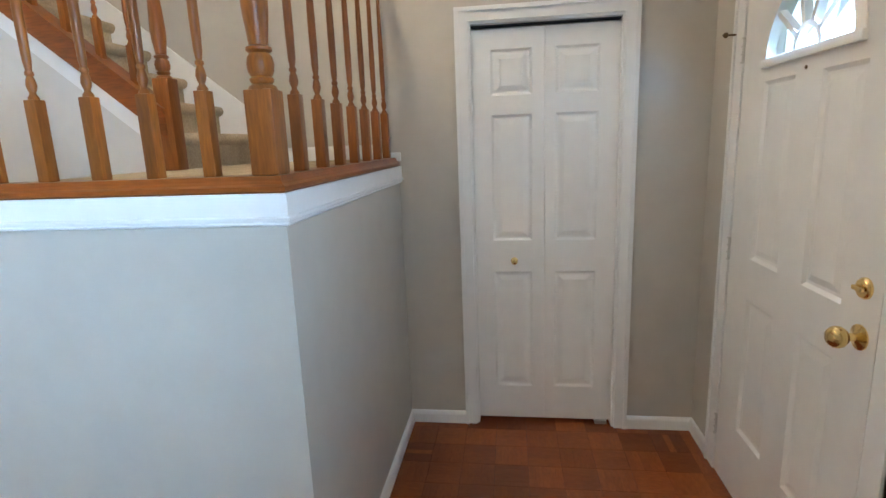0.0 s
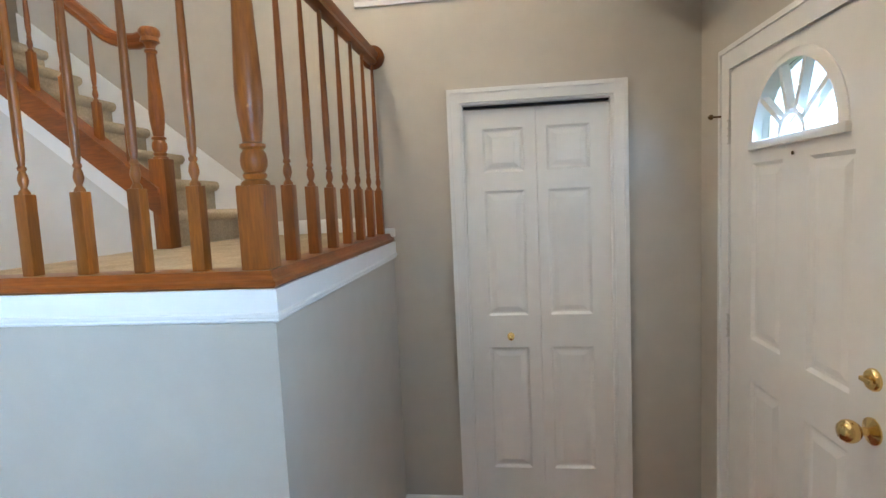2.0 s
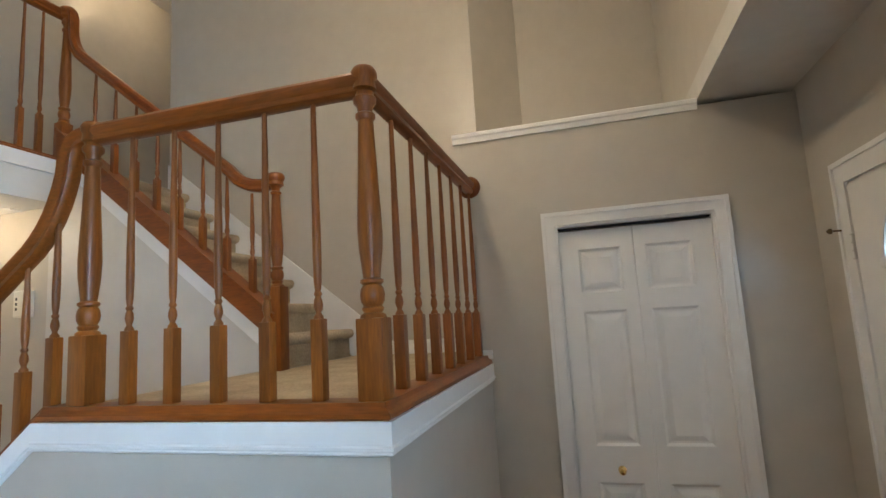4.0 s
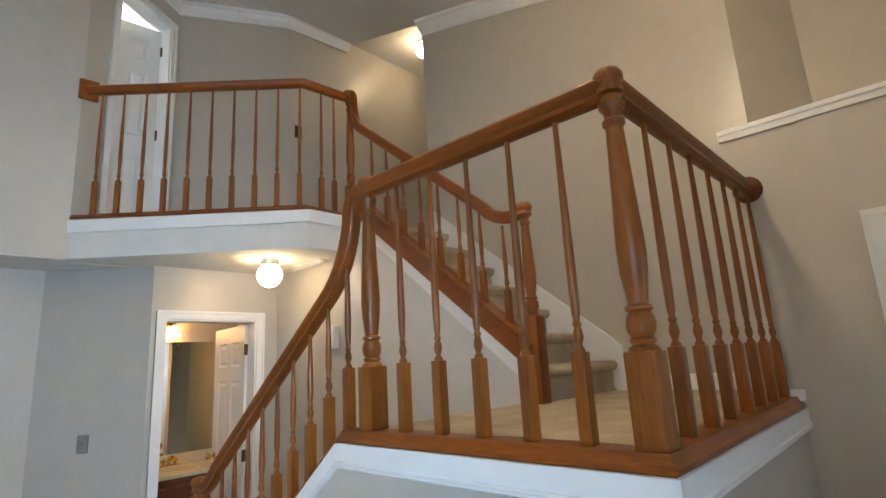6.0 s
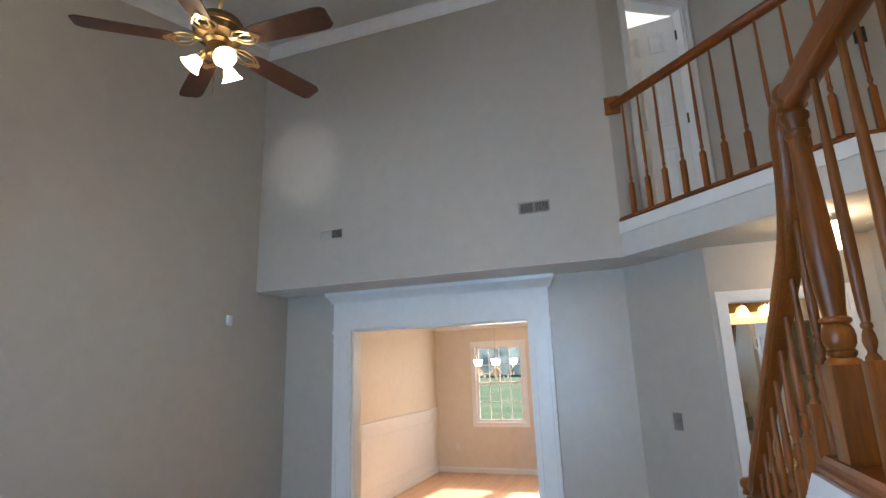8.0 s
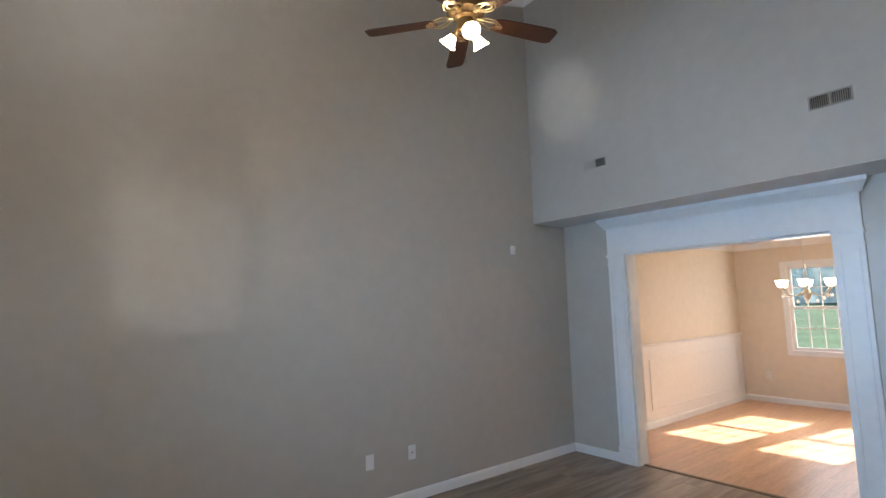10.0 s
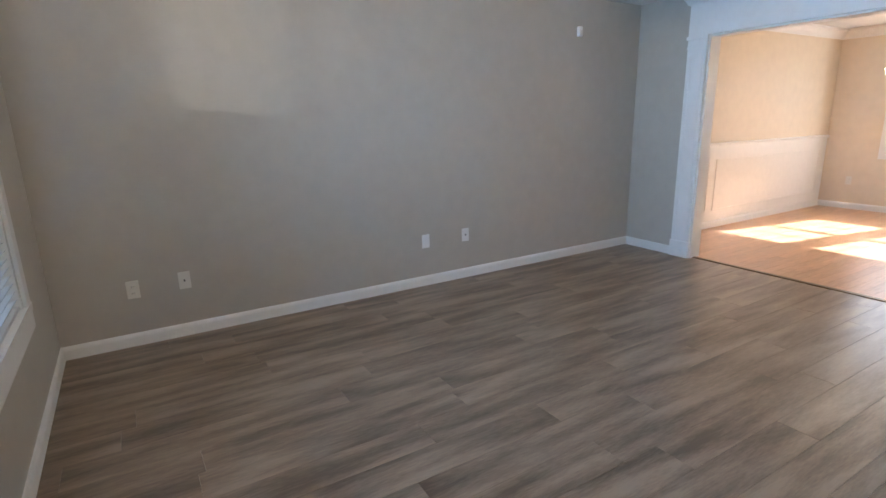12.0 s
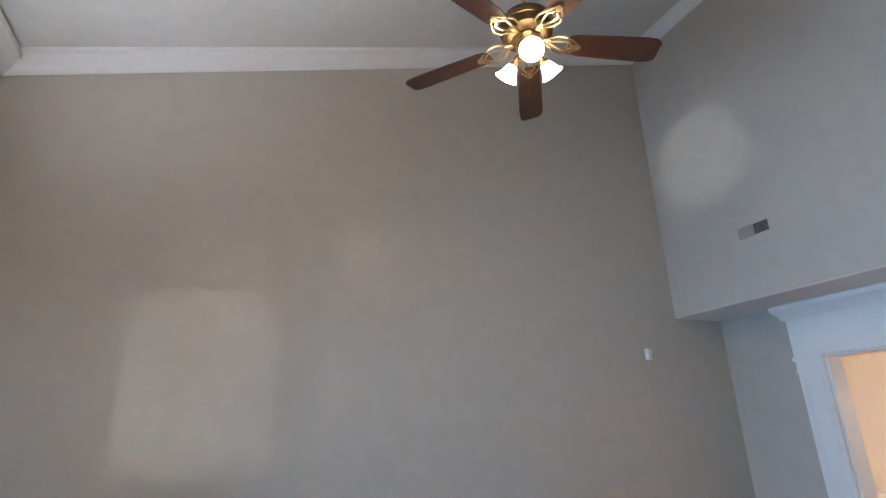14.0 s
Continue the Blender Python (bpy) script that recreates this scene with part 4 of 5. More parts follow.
# ---- ceiling fan ----
FX, FY, FZ = -1.94, -0.71, 3.33
fan = thing("ceiling_fan", "antique brass ceiling fan with five dark walnut blades and lit shades", "ceiling fan", pose(FX, FY, FZ))
part("canopy", lathe(bmesh.new(), [(0.02, vault(FX) - FZ - 0.09), (0.06, vault(FX) - FZ - 0.06), (0.075, vault(FX) - FZ + 0.02)], 18), BRONZE, fan, smooth=True)
part("downrod", lathe(bmesh.new(), [(0.011, 0.16), (0.011, vault(FX) - FZ - 0.06)], 10), BRASS, fan, "long brass downrod")
part("motor", lathe(bmesh.new(), [(0.03, 0.01), (0.085, 0.015), (0.115, 0.03), (0.125, 0.06), (0.125, 0.10), (0.11, 0.125), (0.06, 0.14), (0.022, 0.15), (0.02, 0.175)], 26), BRONZE, fan, "antique bronze motor housing", smooth=True)
part("motor_band", lathe(bmesh.new(), [(0.124, 0.066), (0.129, 0.07), (0.129, 0.09), (0.124, 0.094)], 26), ANTIQUE, fan, smooth=True)
part("switch_housing", lathe(bmesh.new(), [(0.02, -0.085), (0.045, -0.075), (0.055, -0.04), (0.05, -0.01), (0.07, 0.005), (0.07, 0.012)], 20), ANTIQUE, fan, "polished brass switch housing", smooth=True)
blade_me = iron_me = None
for i in range(5):
    a = radians(21 + 72 * i)
    m = Matrix.Rotation(a, 4, "Z")
    if blade_me is None:
        bm = bmesh.new()
        outline = [(0.19, -0.045), (0.24, -0.055), (0.40, -0.062), (0.57, -0.066), (0.615, -0.062), (0.638, -0.045), (0.638, 0.045), (0.615, 0.062), (0.57, 0.066), (0.40, 0.062), (0.24, 0.055), (0.19, 0.045)]
        prism(bm, outline, -0.004, 0.004)
        bm.transform(Matrix.Rotation(radians(-12), 4, "X"))
        b = part("blade", bm, BLADE, fan, "dark walnut fan blade", m)
        blade_me = b.data
        bm = bmesh.new()
        sq = [(-0.0038, -0.003), (0.0038, -0.003), (0.0038, 0.003), (-0.0038, 0.003)]
        for k in (-1, 1):
            sweep(bm, sq, [(0.09, k * 0.012, 0.012), (0.13, k * 0.05, 0.002), (0.17, k * 0.055, -0.006), (0.21, k * 0.035, -0.010), (0.235, k * 0.012, -0.010)])
            sweep(bm, sq, [(0.10, k * 0.006, 0.010), (0.15, k * 0.022, -0.004), (0.19, k * 0.028, -0.008), (0.215, k * 0.004, -0.010)])
        box(bm, (0.07, -0.014, 0.006), (0.12, 0.014, 0.022), 0.004)
        lathe(bm, [(0.016, -0.016), (0.018, -0.008), (0.012, -0.004)], 10, (0.235, 0))
        irons = part("blade_iron", bm, IRON, fan, "scrolled brass blade iron", m)
        iron_me = irons.data
    else:
        for nm, me in (("blade", blade_me), ("blade_iron", iron_me)):
            ob = new(nm, me)
            ob.parent, ob.matrix_basis = fan, m
for i in range(3):
    a = radians(62 + 120 * i)
    m = Matrix.Translation((0.055 * math.cos(a), 0.055 * math.sin(a), -0.055)) @ Matrix.Rotation(a, 4, "Z") @ Matrix.Rotation(radians(-38), 4, "Y")
    arm = part("lamp_arm", lathe(bmesh.new(), [(0.012, 0.02), (0.012, -0.03), (0.022, -0.034), (0.024, -0.05)], 12), ANTIQUE, fan, m=m, smooth=True)
    bm = lathe(bmesh.new(), [(0.019, -0.045), (0.027, -0.057), (0.033, -0.075), (0.040, -0.094), (0.054, -0.112), (0.051, -0.113), (0.036, -0.094), (0.017, -0.059)], 18)
    part("shade", bm, FANLAMP, arm, "lit bell-shaped frosted glass shade", smooth=True)
part("pull_chain", lathe(bmesh.new(), [(0.0015, -0.30), (0.0015, -0.08)], 6), ANTIQUE, fan, m=pose(0.03, 0.02, 0))


# ---- globe lights ----
def globe_light(x, y, z, label):
    g = thing("globe_light", label, "ceiling light", pose(x, y, z))
    part("fitter", lathe(bmesh.new(), [(0.062, -0.045), (0.066, -0.038), (0.066, -0.004), (0.060, 0)], 20), STEEL, g, "brushed metal fitter", smooth=True)
    prof = [(0.052, -0.044)] + [(0.088 * math.sin(radians(t)), -0.116 - 0.088 * math.cos(radians(t)) * -1) for t in range(38, 176, 12)] + [(0.006, -0.2035)]
    part("globe", lathe(bmesh.new(), prof, 24), BULB, g, "lit round white glass globe", smooth=True)
    return g


globe_light(-3.49, 2.25, HEAD, "lit white glass globe light on the hall ceiling")
globe_light(-3.55, 4.05, 5.08, "lit white glass globe light in the upper hall")



# added pendant on the sloped ceiling, unseen, that warms the entry and niche
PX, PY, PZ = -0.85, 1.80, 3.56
FILL_GLOW = glow("fill_bowl_glow", (1.0, 0.84, 0.62), 17)
pend = thing("entry_fill_pendant", "added glass bowl pendant, out of view, that fills the entry with light", "pendant light", pose(PX, PY, PZ))
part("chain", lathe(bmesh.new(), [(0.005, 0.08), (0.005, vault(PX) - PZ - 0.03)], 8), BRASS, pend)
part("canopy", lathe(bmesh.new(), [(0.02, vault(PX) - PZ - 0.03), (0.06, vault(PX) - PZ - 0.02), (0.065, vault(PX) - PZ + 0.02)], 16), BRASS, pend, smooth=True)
part("bowl", lathe(bmesh.new(), [(0.01, -0.09), (0.06, -0.075), (0.10, -0.03), (0.115, 0.02), (0.10, 0.05), (0.03, 0.085), (0.01, 0.09)], 24), FILL_GLOW, pend, "glowing bowl of the added entry pendant", smooth=True)


# ---- small fittings on the walls ----
def plate(m, w, h, mat, name, label, category, detail="outlet"):
    p = thing(name, label, category, m)
    part("plate", boxes(((-w / 2, 0, -h / 2), (w / 2, 0.006, h / 2)), bevel=0.002), mat, p)
    if detail == "outlet":
        for z in (-0.022, 0.022):
            part("socket", boxes(((-0.016, 0.005, z - 0.014), (0.016, 0.008, z + 0.014)), bevel=0.003), mat, p)
            for x in (-0.006, 0.006):
                part("slot", boxes(((x - 0.001, 0.0075, z - 0.005), (x + 0.001, 0.0085, z + 0.004))), DARKM, p)
    elif detail == "jack":
        part("jack", lathe(bmesh.new(), [(0.006, 0), (0.006, 0.006), (0.003, 0.012)], 10), DARKM, p, "dark cable jack", Matrix.Rotation(radians(-90), 4, "X") @ pose(0, 0, 0.004))
    elif detail == "rocker":
        part("rocker", boxes(((-0.017, 0.005, -0.034), (0.017, 0.009, 0.034)), bevel=0.002), mat, p)
    elif detail == "toggle":
        part("toggle", boxes(((-0.005, 0.004, -0.012), (0.005, 0.016, 0.012)), bevel=0.002), mat, p)
    return p


SW = ((-6, YB), (6, YB))
for x, z, mat, det, name, lab in ((0.072, 0.376, PLATE, "outlet", "outlet", "cream double power outlet low on the wall"), (-0.228, 0.385, PLATE, "jack", "cable_jack", "cream cable jack plate low on the wall"),
                       (-2.08, 0.387, WHITE, "rocker", "outlet", "white power outlet plate low on the wall"), (-2.482, 0.39, WHITE, "jack", "cable_jack", "white cable jack plate low on the wall")):
    plate(facing(*SW, x + 6, z), 0.072, 0.116, mat, name, lab, "wall plate", det)
plate(facing((XB, 1.67), (XW, 1.13), 0.40, 1.24), 0.075, 0.12, GREYP, "light_switch", "grey metal light switch plate on the angled wall", "light switch", "toggle")
plate(facing((-4.08, 6.2), B, 6.2 - 2.87, 3.86), 0.075, 0.125, DARKM, "light_switch", "black light switch plate in the upper hall", "light switch", "toggle")
plate(facing((DX, 5), (DX, -5), 5 + 1.78, 0.40), 0.072, 0.116, PLATE, "outlet", "cream power outlet low on the dining wall", "wall plate")
sensor = thing("wall_detector", "small white plastic alarm detector high on the wall", "detector", facing(*SW, -3.77 + 6, 2.14))
part("housing", boxes(((-0.025, 0, -0.045), (0.025, 0.035, 0.045)), bevel=0.01), WHITE, sensor)
part("lens", boxes(((-0.018, 0.034, -0.032), (0.018, 0.04, 0.008)), bevel=0.004), PLATE, sensor)
chime = thing("door_chime", "beige plastic door chime box on the hall wall", "door chime", facing((-1, 2.64), (-6, 2.64), 2.25, 1.86))
part("cover", boxes(((-0.055, 0, -0.08), (0.055, 0.05, 0.08)), bevel=0.008), PLATE, chime)
for z in (-0.03, 0.0, 0.03):
    part("slot", boxes(((0.018, 0.0495, z - 0.008), (0.032, 0.0515, z + 0.008)), bevel=0.0006), DARKM, chime, "dark sound slot")


def register(m, w, h, halves, label):
    """A wall register of louvred halves in a frame."""
    r = thing("wall_register", label, "air vent", m)
    part("frame", boxes(((-w / 2, 0, -h / 2), (w / 2, 0.004, -h / 2 + 0.012)), ((-w / 2, 0, h / 2 - 0.012), (w / 2, 0.004, h / 2)), ((-w / 2, 0, -h / 2 + 0.012), (-w / 2 + 0.012, 0.004, h / 2 - 0.012)), ((w / 2 - 0.012, 0, -h / 2 + 0.012), (w / 2, 0.004, h / 2 - 0.012)), ((-0.006, 0, -h / 2 + 0.012), (0.006, 0.004, h / 2 - 0.012))), VENT if halves[1] is VENT and halves[0] is VENT else PAINT, r)
    for k, mat in enumerate(halves):
        a = -w / 2 + 0.012 if k == 0 else 0.006
        b = -0.006 if k == 0 else w / 2 - 0.012
        part("backing", boxes(((a, 0.0005, -h / 2 + 0.012), (b, 0.001, h / 2 - 0.012))), VENTB if mat is VENT else mat, r)
        n = 9
        for i in range(n):
            x = a + (b - a) * (i + 0.5) / n
            s = boxes(((-0.0007, -0.005, -h / 2 + 0.012), (0.0007, 0.005, h / 2 - 0.012)))
            s.transform(pose(x, 0.005, 0, 0, 0, 40))
            part("slat", s, mat, r)
    return r


UW = ((XU, 6), (XU, -6))
register(facing(*UW, 6 - 0.505, 2.915), 0.255, 0.10, (VENT, VENT), "brown-grey louvred double air register high on the wall")
# the lit half of this register is lightened by giving it the wall colour
register(facing(*UW, 6 + 1.375, 2.91), 0.25, 0.10, (VENT, PAINT), "louvred air register high on the wall, its lit half given the wall colour")
grille = thing("ceiling_register", "narrow white ceiling register beside the hall wall", "air vent", pose(-3.55, 2.60, HEAD))
part("frame", boxes(((-0.26, -0.06, -0.006), (0.26, 0.03, 0.0)), bevel=0.002), CEIL, grille)
for y in (-0.045, -0.03, -0.015, 0.0, 0.015):
    part("slat", boxes(((-0.24, y - 0.004, -0.010), (0.24, y + 0.004, -0.0055)), bevel=0.001), CEIL, grille)

# ---- front window with blinds ----
fw = thing("window_front", "tall white-framed front window with a blind on its lower part", "window", facing((XF, -6), (XF, 6), 6 + YB + WIN_F[0], 0))
fw["kind"] = "structure"
W, Z0, Z1 = WIN_F[1] - WIN_F[0], WIN_F[2], WIN_F[3]
bm = boxes(((0, -0.13, Z0), (0.035, 0.0, Z1)), ((W - 0.035, -0.13, Z0), (W, 0.0, Z1)), ((0.035, -0.13, Z1 - 0.035), (W - 0.035, 0.0, Z1)), ((0.035, -0.13, 1.375), (W - 0.035, -0.02, 1.45)), ((W / 2 - 0.04, -0.13, Z0), (W / 2 + 0.04, -0.02, 1.375)), ((W / 2 - 0.04, -0.13, 1.45), (W / 2 + 0.04, -0.02, Z1 - 0.035)))
part("frame", bm, WHITE, fw, "white painted window frame")
bm = boxes(((0.002, -0.13, Z0 - 0.03), (W - 0.002, 0.0, Z0 + 0.008)), ((-0.09, 0.0005, Z0 - 0.03), (W + 0.09, 0.022, Z0 + 0.008)))
box(bm, (-0.09, 0, Z0 - 0.12), (W + 0.09, 0.018, Z0 - 0.03), 0.004)
for a, b in ((-0.09, 0.0), (W, W + 0.09)):
    box(bm, (a, 0, Z0 - 0.03), (b, 0.018, Z1 + 0.09), 0.004)
box(bm, (0, 0, Z1), (W, 0.0178, Z1 + 0.09), 0.004)
part("casing", bm, WHITE, fw, "white window casing and sill")
for a, b in ((0.035, W / 2 - 0.04), (W / 2 + 0.04, W - 0.035)):
    for c, d in ((Z0, 1.375), (1.45, Z1 - 0.035)):
        p = part("pane", boxes(((a, -0.075, c), (b, -0.071, d))), GLASS, fw, "clear window glass")
        p.visible_shadow = False
for a, b in ((0.04, W / 2 - 0.045), (W / 2 + 0.045, W - 0.04)):
    blind = thing("window_blind", "white horizontal slatted blind in the front window", "blind", facing((XF, -6), (XF, 6), 6 + YB + WIN_F[0], 0), "front window blinds")
    part("head_rail", boxes(((a, -0.053, 1.335), (b, -0.004, 1.372)), bevel=0.003), BLIND, blind)
    slat_me = None
    n = 19
    for i in range(n):
        z = Z0 + 0.05 + (1.33 - Z0 - 0.06) * i / (n - 1)
        if slat_me is None:
            bm = boxes(((a, -0.024, -0.0012), (b, 0.024, 0.0012)))
            bm.transform(Matrix.Rotation(radians(24), 4, "X"))
            s = part("slat", bm, BLIND, blind, m=pose(0, -0.030, z))
            slat_me = s.data
        else:
            s = new("slat", slat_me)
            s.parent, s.matrix_basis = blind, pose(0, -0.030, z)
    part("bottom_rail", boxes(((a, -0.054, Z0 + 0.010), (b, -0.006, Z0 + 0.028)), bevel=0.003), BLIND, blind)
    for q in (a + 0.10, b - 0.10):
        part("ladder_tape", boxes(((q - 0.002, -0.0055, Z0 + 0.02), (q + 0.002, -0.0045, 1.34))), BLIND, blind)

# ---- bathroom ----
bath = [(XB - 0.12, 2.95), (-5.45, 2.95), (-5.45, 1.20), (XB - 0.12, 1.45)]
wall("wall_bath_north", (XB - 0.12, 2.95), (-5.57, 2.95), 0, HEAD, 0.1, mat=CREAM)
wall("wall_bath_west", (-5.45, 3.05), (-5.45, 1.15), 0, HEAD, 0.1, mat=CREAM)
wall("wall_bath_south", (-5.57, 1.25), (-4.72, 1.25), 0, HEAD, 0.06, mat=CREAM)
structure("ceiling_bath", boxes(((XB - 0.12, 1.2, HEAD - 0.006), (-5.6, 3.1, HEAD - 0.001))), CEIL, "flat white bathroom ceiling")
vanity = thing("vanity_cabinet", "dark cherry bathroom vanity cabinet with two doors", "vanity", pose(-5.45, 2.2, 0))
part("body", boxes(((0, -0.75, 0.10), (0.48, 0.70, 0.81))), CABIN, vanity)
part("toe_kick", boxes(((0, -0.75, 0), (0.42, 0.70, 0.10))), DARKM, vanity)
for y in (-0.68, 0.02):
    dr = part("door", panel_door(bmesh.new(), 0.62, 0.60, [(0.07, 0.55, 0.07, 0.53)], 0.018), CABIN, vanity, m=pose(0.499, y + 0.62, 0.14, 0, 0, -90))
    knob(dr, (0.06, 0, 0.52), BRASS, 0.012)
top = thing("countertop", "cream cultured-marble bathroom countertop with an oval basin", "countertop", pose(-5.45, 2.2, 0.811))
bm = boxes(((0.0, -0.78, 0), (0.52, 0.73, 0.04)), ((0.0, -0.78, 0.04), (0.02, 0.73, 0.13)), bevel=0.006)
part("slab", bm, COUNTER, top)
part("basin", lathe(bmesh.new(), [(0.02, 0.0405), (0.14, 0.042), (0.17, 0.046), (0.178, 0.046), (0.18, 0.0405)], 24), COUNTER, top, m=pose(0.28, 0.1, 0))
tap = thing("basin_tap", "brass centre-set basin tap with two handles", "tap", pose(-5.37, 2.3, 0.8515))
part("base", boxes(((-0.025, -0.08, 0), (0.025, 0.08, 0.018)), bevel=0.006), BRASS, tap)
part("spout", sweep(bmesh.new(), [(-0.012, -0.01), (0.012, -0.01), (0.012, 0.01), (-0.012, 0.01)], [(0, 0, 0.01), (0.01, 0, 0.07), (0.06, 0, 0.09), (0.12, 0, 0.07)], upright=False), BRASS, tap)
for y in (-0.055, 0.055):
    part("handle", lathe(bmesh.new(), [(0.014, 0.018), (0.012, 0.035), (0.022, 0.045), (0.02, 0.06), (0.006, 0.066)], 12), BRASS, tap, m=pose(0, y, 0), smooth=True)
mir = thing("vanity_mirror", "large frameless wall mirror above the vanity", "mirror", pose(-5.45, 2.2, 0.945))
part("mirror_glass", boxes(((0.001, -0.78, 0), (0.007, 0.60, 1.03))), MIRROR, mir)
vl = thing("vanity_light", "brass bath light bar with lit bell shades", "wall light", pose(-5.45, 2.12, 2.12))
part("back_plate", boxes(((0, -0.25, -0.05), (0.02, 0.20, 0.05)), bevel=0.006), BRASS, vl)
for y in (-0.20, -0.02, 0.16):
    arm = part("arm", sweep(bmesh.new(), [(-0.008, -0.008), (0.008, -0.008), (0.008, 0.008), (-0.008, 0.008)], [(0.01, y, 0), (0.06, y, 0.03), (0.10, y, 0.0)], upright=False), BRASS, vl)
    part("shade", lathe(bmesh.new(), [(0.02, 0), (0.03, -0.03), (0.045, -0.07), (0.06, -0.09), (0.056, -0.09), (0.028, -0.04)], 16), VANITY, arm, "lit bell glass shade", pose(0.10, y, 0.0), smooth=True)
bd = thing("bathroom_door", "open white six-panel bathroom door with a brass knob", "door", pose(XB - 0.125, 2.462, 0.012, 0, 0, 176))
w = OPEN_B[1] - OPEN_B[0] - 0.03
part("slab", panel_door(bmesh.new(), w, 2.02, six_panels(w, 2.02, 0.10, 0.09), 0.035, 0.035), DOORW, bd)
knob(bd, (w - 0.06, 0.035, 0.95), BRASS, 0.027)
for z in (0.2, 1.0, 1.82):
    part("hinge", boxes(((-0.012, 0.0, z - 0.045), (0.004, 0.040, z + 0.045)), bevel=0.002), BRONZE, bd, "dark bronze hinge")

# ---- upper room behind the hall door ----
u = (Vector((XU, 1.15)) - Vector(A)).normalized()
nrm = Vector((u.y, -u.x))                              # away from the hall
q0, q1 = Vector(A) + nrm * 0.12 - u * 0.8, Vector((XU, 1.15)) + nrm * 0.12 - u * 0.2
LIGHTW = material("pale_room_paint", (0.70, 0.74, 0.76), 0.6, vary=0.02)
r0, r1 = q0 + nrm * 2.4, q1 + nrm * 2.4
wall("wall_room_side", (q0.x, q0.y), (r0.x, r0.y), FLOOR2, TOP, 0.1, mat=LIGHTW)
wall("wall_room_back", (r0.x, r0.y), (r1.x, r1.y), FLOOR2, TOP, 0.1, [(0.5, 1.5, 3.5, 4.8)], mat=LIGHTW)
wall("wall_room_far", (r1.x, r1.y), (q1.x, q1.y), FLOOR2, TOP, 0.1, mat=LIGHTW)
bm = bmesh.new()
prism(bm, [(p.x, p.y) for p in (q0, r0, r1, q1)], 5.06, 5.16)
structure("ceiling_room", bm, CEIL, "white ceiling of the upper room")
bm = bmesh.new()
prism(bm, [(p.x, p.y) for p in (q0, r0, r1, q1)], 2.5, FLOOR2 + 0.01)
structure("floor_room", bm, CARPET, "beige carpet of the upper room")
m = facing(A, (XU, 1.15), 0.115, FLOOR2 + 0.02)
ud = thing("upper_door", "open white six-panel door of the upper room", "door", m @ pose(0.0, -0.09, 0, 0, 0, -38))
w = DL - 0.26 - 0.10 - 0.03
part("slab", panel_door(bmesh.new(), w, 2.0, six_panels(w, 2.0, 0.09, 0.08), 0.035, 0.0), DOORW, ud)
knob(ud, (w - 0.06, 0, 0.95), BRASS, 0.026)
for z in (0.2, 1.0, 1.80):
    part("hinge", boxes(((-0.014, -0.03, z - 0.045), (0.003, 0.012, z + 0.045)), bevel=0.002), BRONZE, ud, "dark bronze hinge")

# ---- outside ----
bm = bmesh.new()
for p in ((-400, -400), (400, -400), (400, 400), (-400, 400)):
    bm.verts.new((*p, -0.35))
bm.faces.new(bm.verts)
tagged(part("ground", bm, GRASS), "flat lawn round the house", "ground", kind="structure")


def tree(x, y, h, seed):
    """A tree: tapered trunk, limbs, and a crown of many small leaf clumps."""
    rnd = random.Random(seed)
    t = thing("tree", "leafy green garden tree on the lawn", "tree", pose(x, y, -0.35), "garden trees")
    bm = lathe(bmesh.new(), [(0.11, 0), (0.08, 0.4), (0.065, h * 0.35), (0.04, h * 0.65), (0.012, h * 0.95)], 9)
    for i in range(8):
        a, z = rnd.uniform(0, 6.28), h * rnd.uniform(0.3, 0.7)
        d = Vector((math.cos(a), math.sin(a), 0.7))
        p = Vector((0, 0, z))
        sweep(bm, [(-0.015, -0.015), (0.015, -0.015), (0.015, 0.015), (-0.015, 0.015)], [p, p + d * h * 0.12, p + d * h * 0.24 + Vector((0, 0, 0.2))], upright=False)
    part("trunk", bm, BARK, t)
    bm = bmesh.new()
    for i in range(7000):
        a, z = rnd.uniform(0, 6.28), rnd.uniform(0.08, 1.0)
        r = h * 0.30 * math.sin(math.pi * (z + 0.15) / 1.25) * math.sqrt(rnd.random()) + 0.1
        c = Vector((r * math.cos(a), r * math.sin(a), z * h)) + Vector([rnd.gauss(0, 0.12) for _ in range(3)])
        e = Euler([rnd.uniform(0, 6.28) for _ in range(3)]).to_matrix()
        s = rnd.uniform(0.03, 0.065)
        vs = [bm.verts.new(c + e @ Vector(v) * s) for v in ((-1, -0.4, 0), (0, -0.6, 0.15), (1, 0, 0), (0, 0.6, 0.15))]
        bm.faces.new(vs)
    part("crown", bm, LEAF, t)


for i, (x, y, h) in enumerate(((-18, 5.5, 6), (-23, -7.5, 8), (-26, 4, 9), (-27, -11, 9), (-25, 8, 8))):
    tree(x, y, h, i)

# distant woods well beyond the garden, a glowing sheet with haze in its colour
FAR = glow("far_woods_haze_glow", (0.5, 0.75, 0.9), 0.17)
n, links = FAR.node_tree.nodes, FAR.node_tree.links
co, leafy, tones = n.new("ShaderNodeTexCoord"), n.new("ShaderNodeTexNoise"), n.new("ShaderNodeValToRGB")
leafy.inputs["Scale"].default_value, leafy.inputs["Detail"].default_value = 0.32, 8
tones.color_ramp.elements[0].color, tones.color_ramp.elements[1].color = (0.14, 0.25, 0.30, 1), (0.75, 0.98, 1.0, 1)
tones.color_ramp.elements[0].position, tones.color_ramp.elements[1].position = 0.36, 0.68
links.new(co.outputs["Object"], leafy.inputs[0])
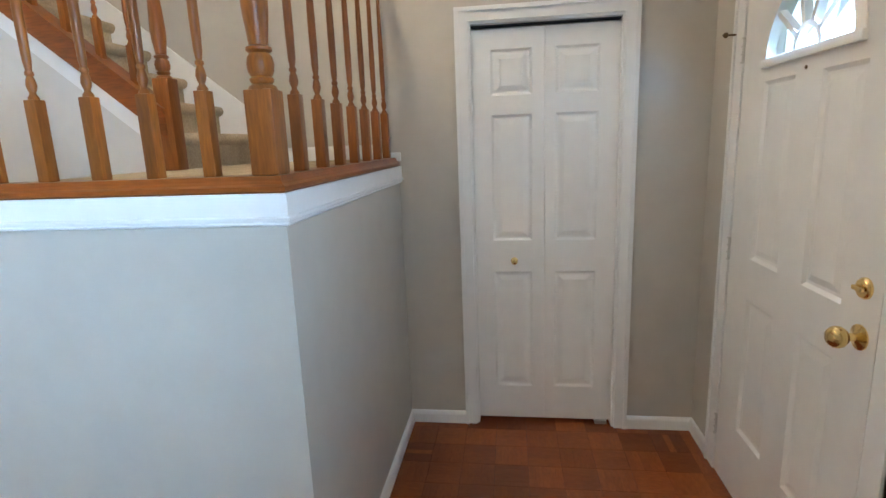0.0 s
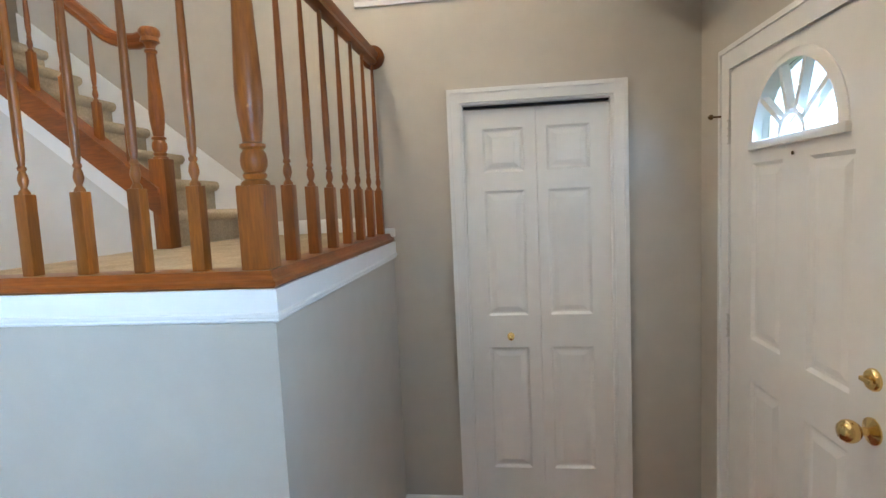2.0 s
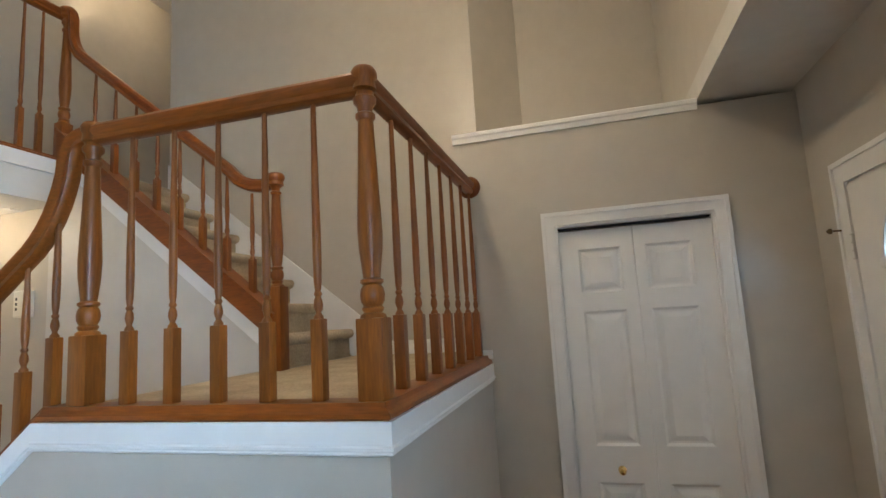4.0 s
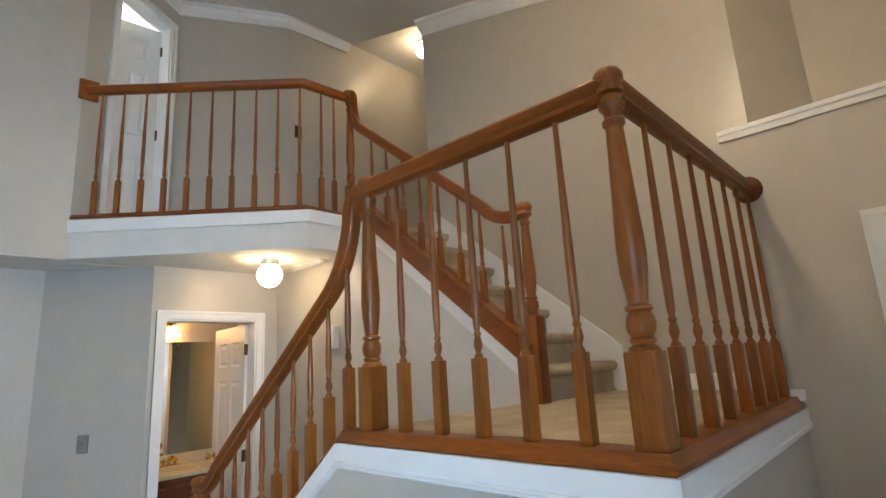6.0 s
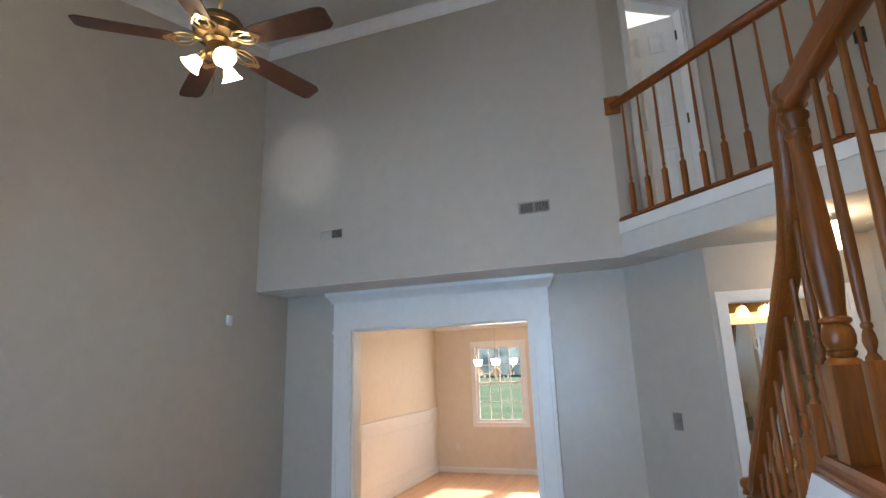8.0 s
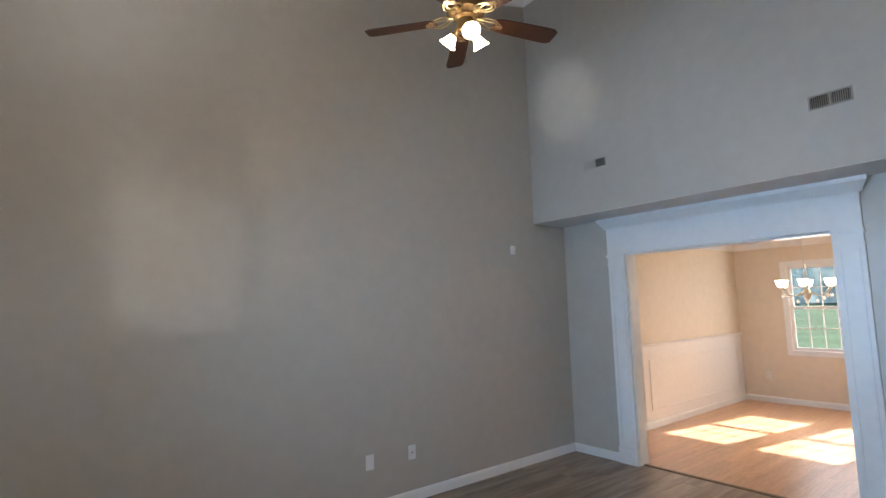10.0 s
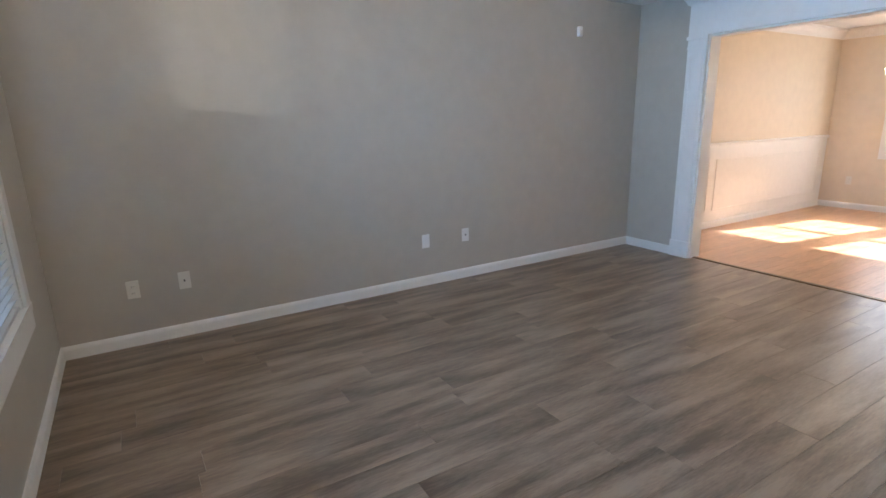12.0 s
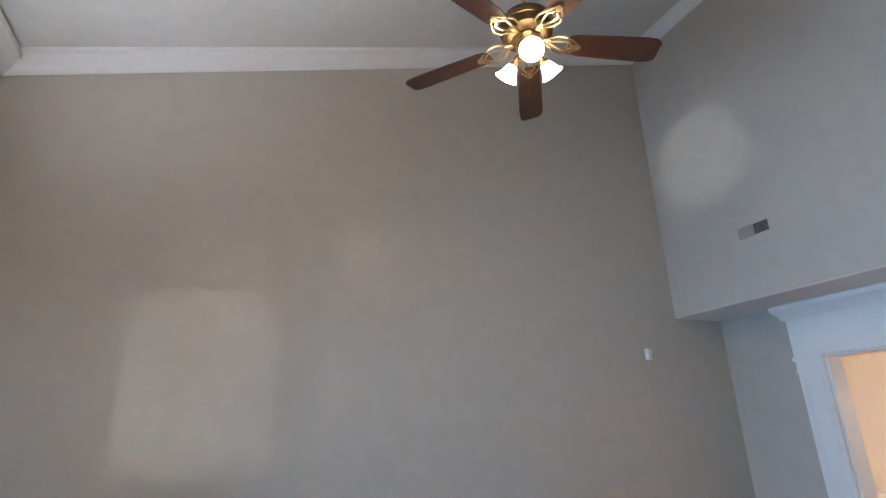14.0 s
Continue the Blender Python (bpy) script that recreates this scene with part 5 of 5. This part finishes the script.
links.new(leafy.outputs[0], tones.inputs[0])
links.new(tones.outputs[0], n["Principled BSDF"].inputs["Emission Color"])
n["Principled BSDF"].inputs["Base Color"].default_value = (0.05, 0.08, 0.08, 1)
n["Principled BSDF"].inputs["Roughness"].default_value = 0.95
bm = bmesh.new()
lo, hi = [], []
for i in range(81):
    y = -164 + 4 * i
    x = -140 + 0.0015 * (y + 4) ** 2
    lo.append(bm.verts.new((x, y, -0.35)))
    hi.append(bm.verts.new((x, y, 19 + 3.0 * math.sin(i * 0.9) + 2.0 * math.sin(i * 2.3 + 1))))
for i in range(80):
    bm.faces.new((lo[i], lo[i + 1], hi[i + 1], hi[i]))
structure("backdrop_woods", bm, FAR, "glowing backdrop of distant woods, haze put into its blue-green colour")

# ---- floors, piece by piece ----
def boards(name, x0, x1, y0, y1, width, length, mat, label, seed, z=-0.012, skip=None):
    """Boards along x with staggered ends, each an object on one of a few shared meshes."""
    rnd = random.Random(seed)
    base = tagged(part(name, boxes(((x0, y0, z - 0.004), (x1, y1, z - 0.002))), DARKM), label, "floor", kind="structure")
    shared = {}
    y = y0
    while y < y1 - 0.01:
        w = min(width, y1 - y)
        x = x0 - rnd.uniform(0, length)
        while x < x1:
            a, b = max(x, x0), min(x + length, x1)
            if b - a > 0.02 and not (skip and skip((a + b) / 2, y + w / 2)):
                key = (round(b - a, 3), round(w, 3))
                if key not in shared:
                    bm = boxes(((0, 0, 0), (key[0] - 0.0012, key[1] - 0.0012, 0.012)))
                    me = bpy.data.meshes.new("board")
                    bm.to_mesh(me)
                    bm.free()
                    me.materials.append(mat)
                    shared[key] = me
                ob = new("board", shared[key])
                ob.parent, ob.matrix_basis = base, pose(a, y, z)
            x += length
        y += width
    return base


boards("floor_living", XW - 0.045, XF, YB, 0.95, 0.18, 1.22, LAM, "grey-brown wood-look laminate floor", 3)
boards("floor_hall", XB, HW_X, 0.95, 2.64, 0.18, 1.22, LAM, "grey-brown wood-look laminate floor of the hall", 4, skip=lambda x, y: x > -1.6 and y > 1.7)
boards("floor_corner", XW, XB, 0.95, 1.67, 0.18, 1.22, LAM, "grey-brown wood-look laminate floor beside the angled wall", 6)
boards("floor_alcove", XF, XD, JOG, 0.95, 0.18, 1.22, LAM, "grey-brown wood-look laminate floor beside the entry", 7)
boards("floor_dining", DX, XW - 0.09, DY0, DY1, 0.083, 1.4, DINF, "orange-brown oak strip floor of the dining room", 5)
structure("floor_bath", boxes(((XB - 0.005, 1.2, -0.012), (-5.5, 3.0, -0.002))), PARQ, "wood floor of the bathroom")

# finger-block parquet of the entry
base = tagged(part("floor_entry", boxes(((HW_X, 0.95, -0.016), (XD + 0.1, YC + 0.2, -0.014))), DARKM), "red-brown finger-block parquet floor of the entry", "floor", kind="structure")
CELL = 0.155
bm = bmesh.new()
for i in range(5):
    w = CELL / 5
    box(bm, (0.0009, i * w + 0.0001, 0), (CELL - 0.0009, (i + 1) * w - 0.0001, 0.012))
me = bpy.data.meshes.new("parquet_block")
bm.to_mesh(me)
bm.free()
me.materials.append(PARQ)
for i in range(10):
    for j in range(14):
        x, y = HW_X + i * CELL, 0.95 + j * CELL
        if y > YC + 0.1:
            continue
        ob = new("parquet_block", me)
        ob.parent = base
        ob.matrix_basis = pose(x, y, -0.012) if (i + j) % 2 == 0 else pose(x + CELL, y, -0.012, 0, 0, 90)
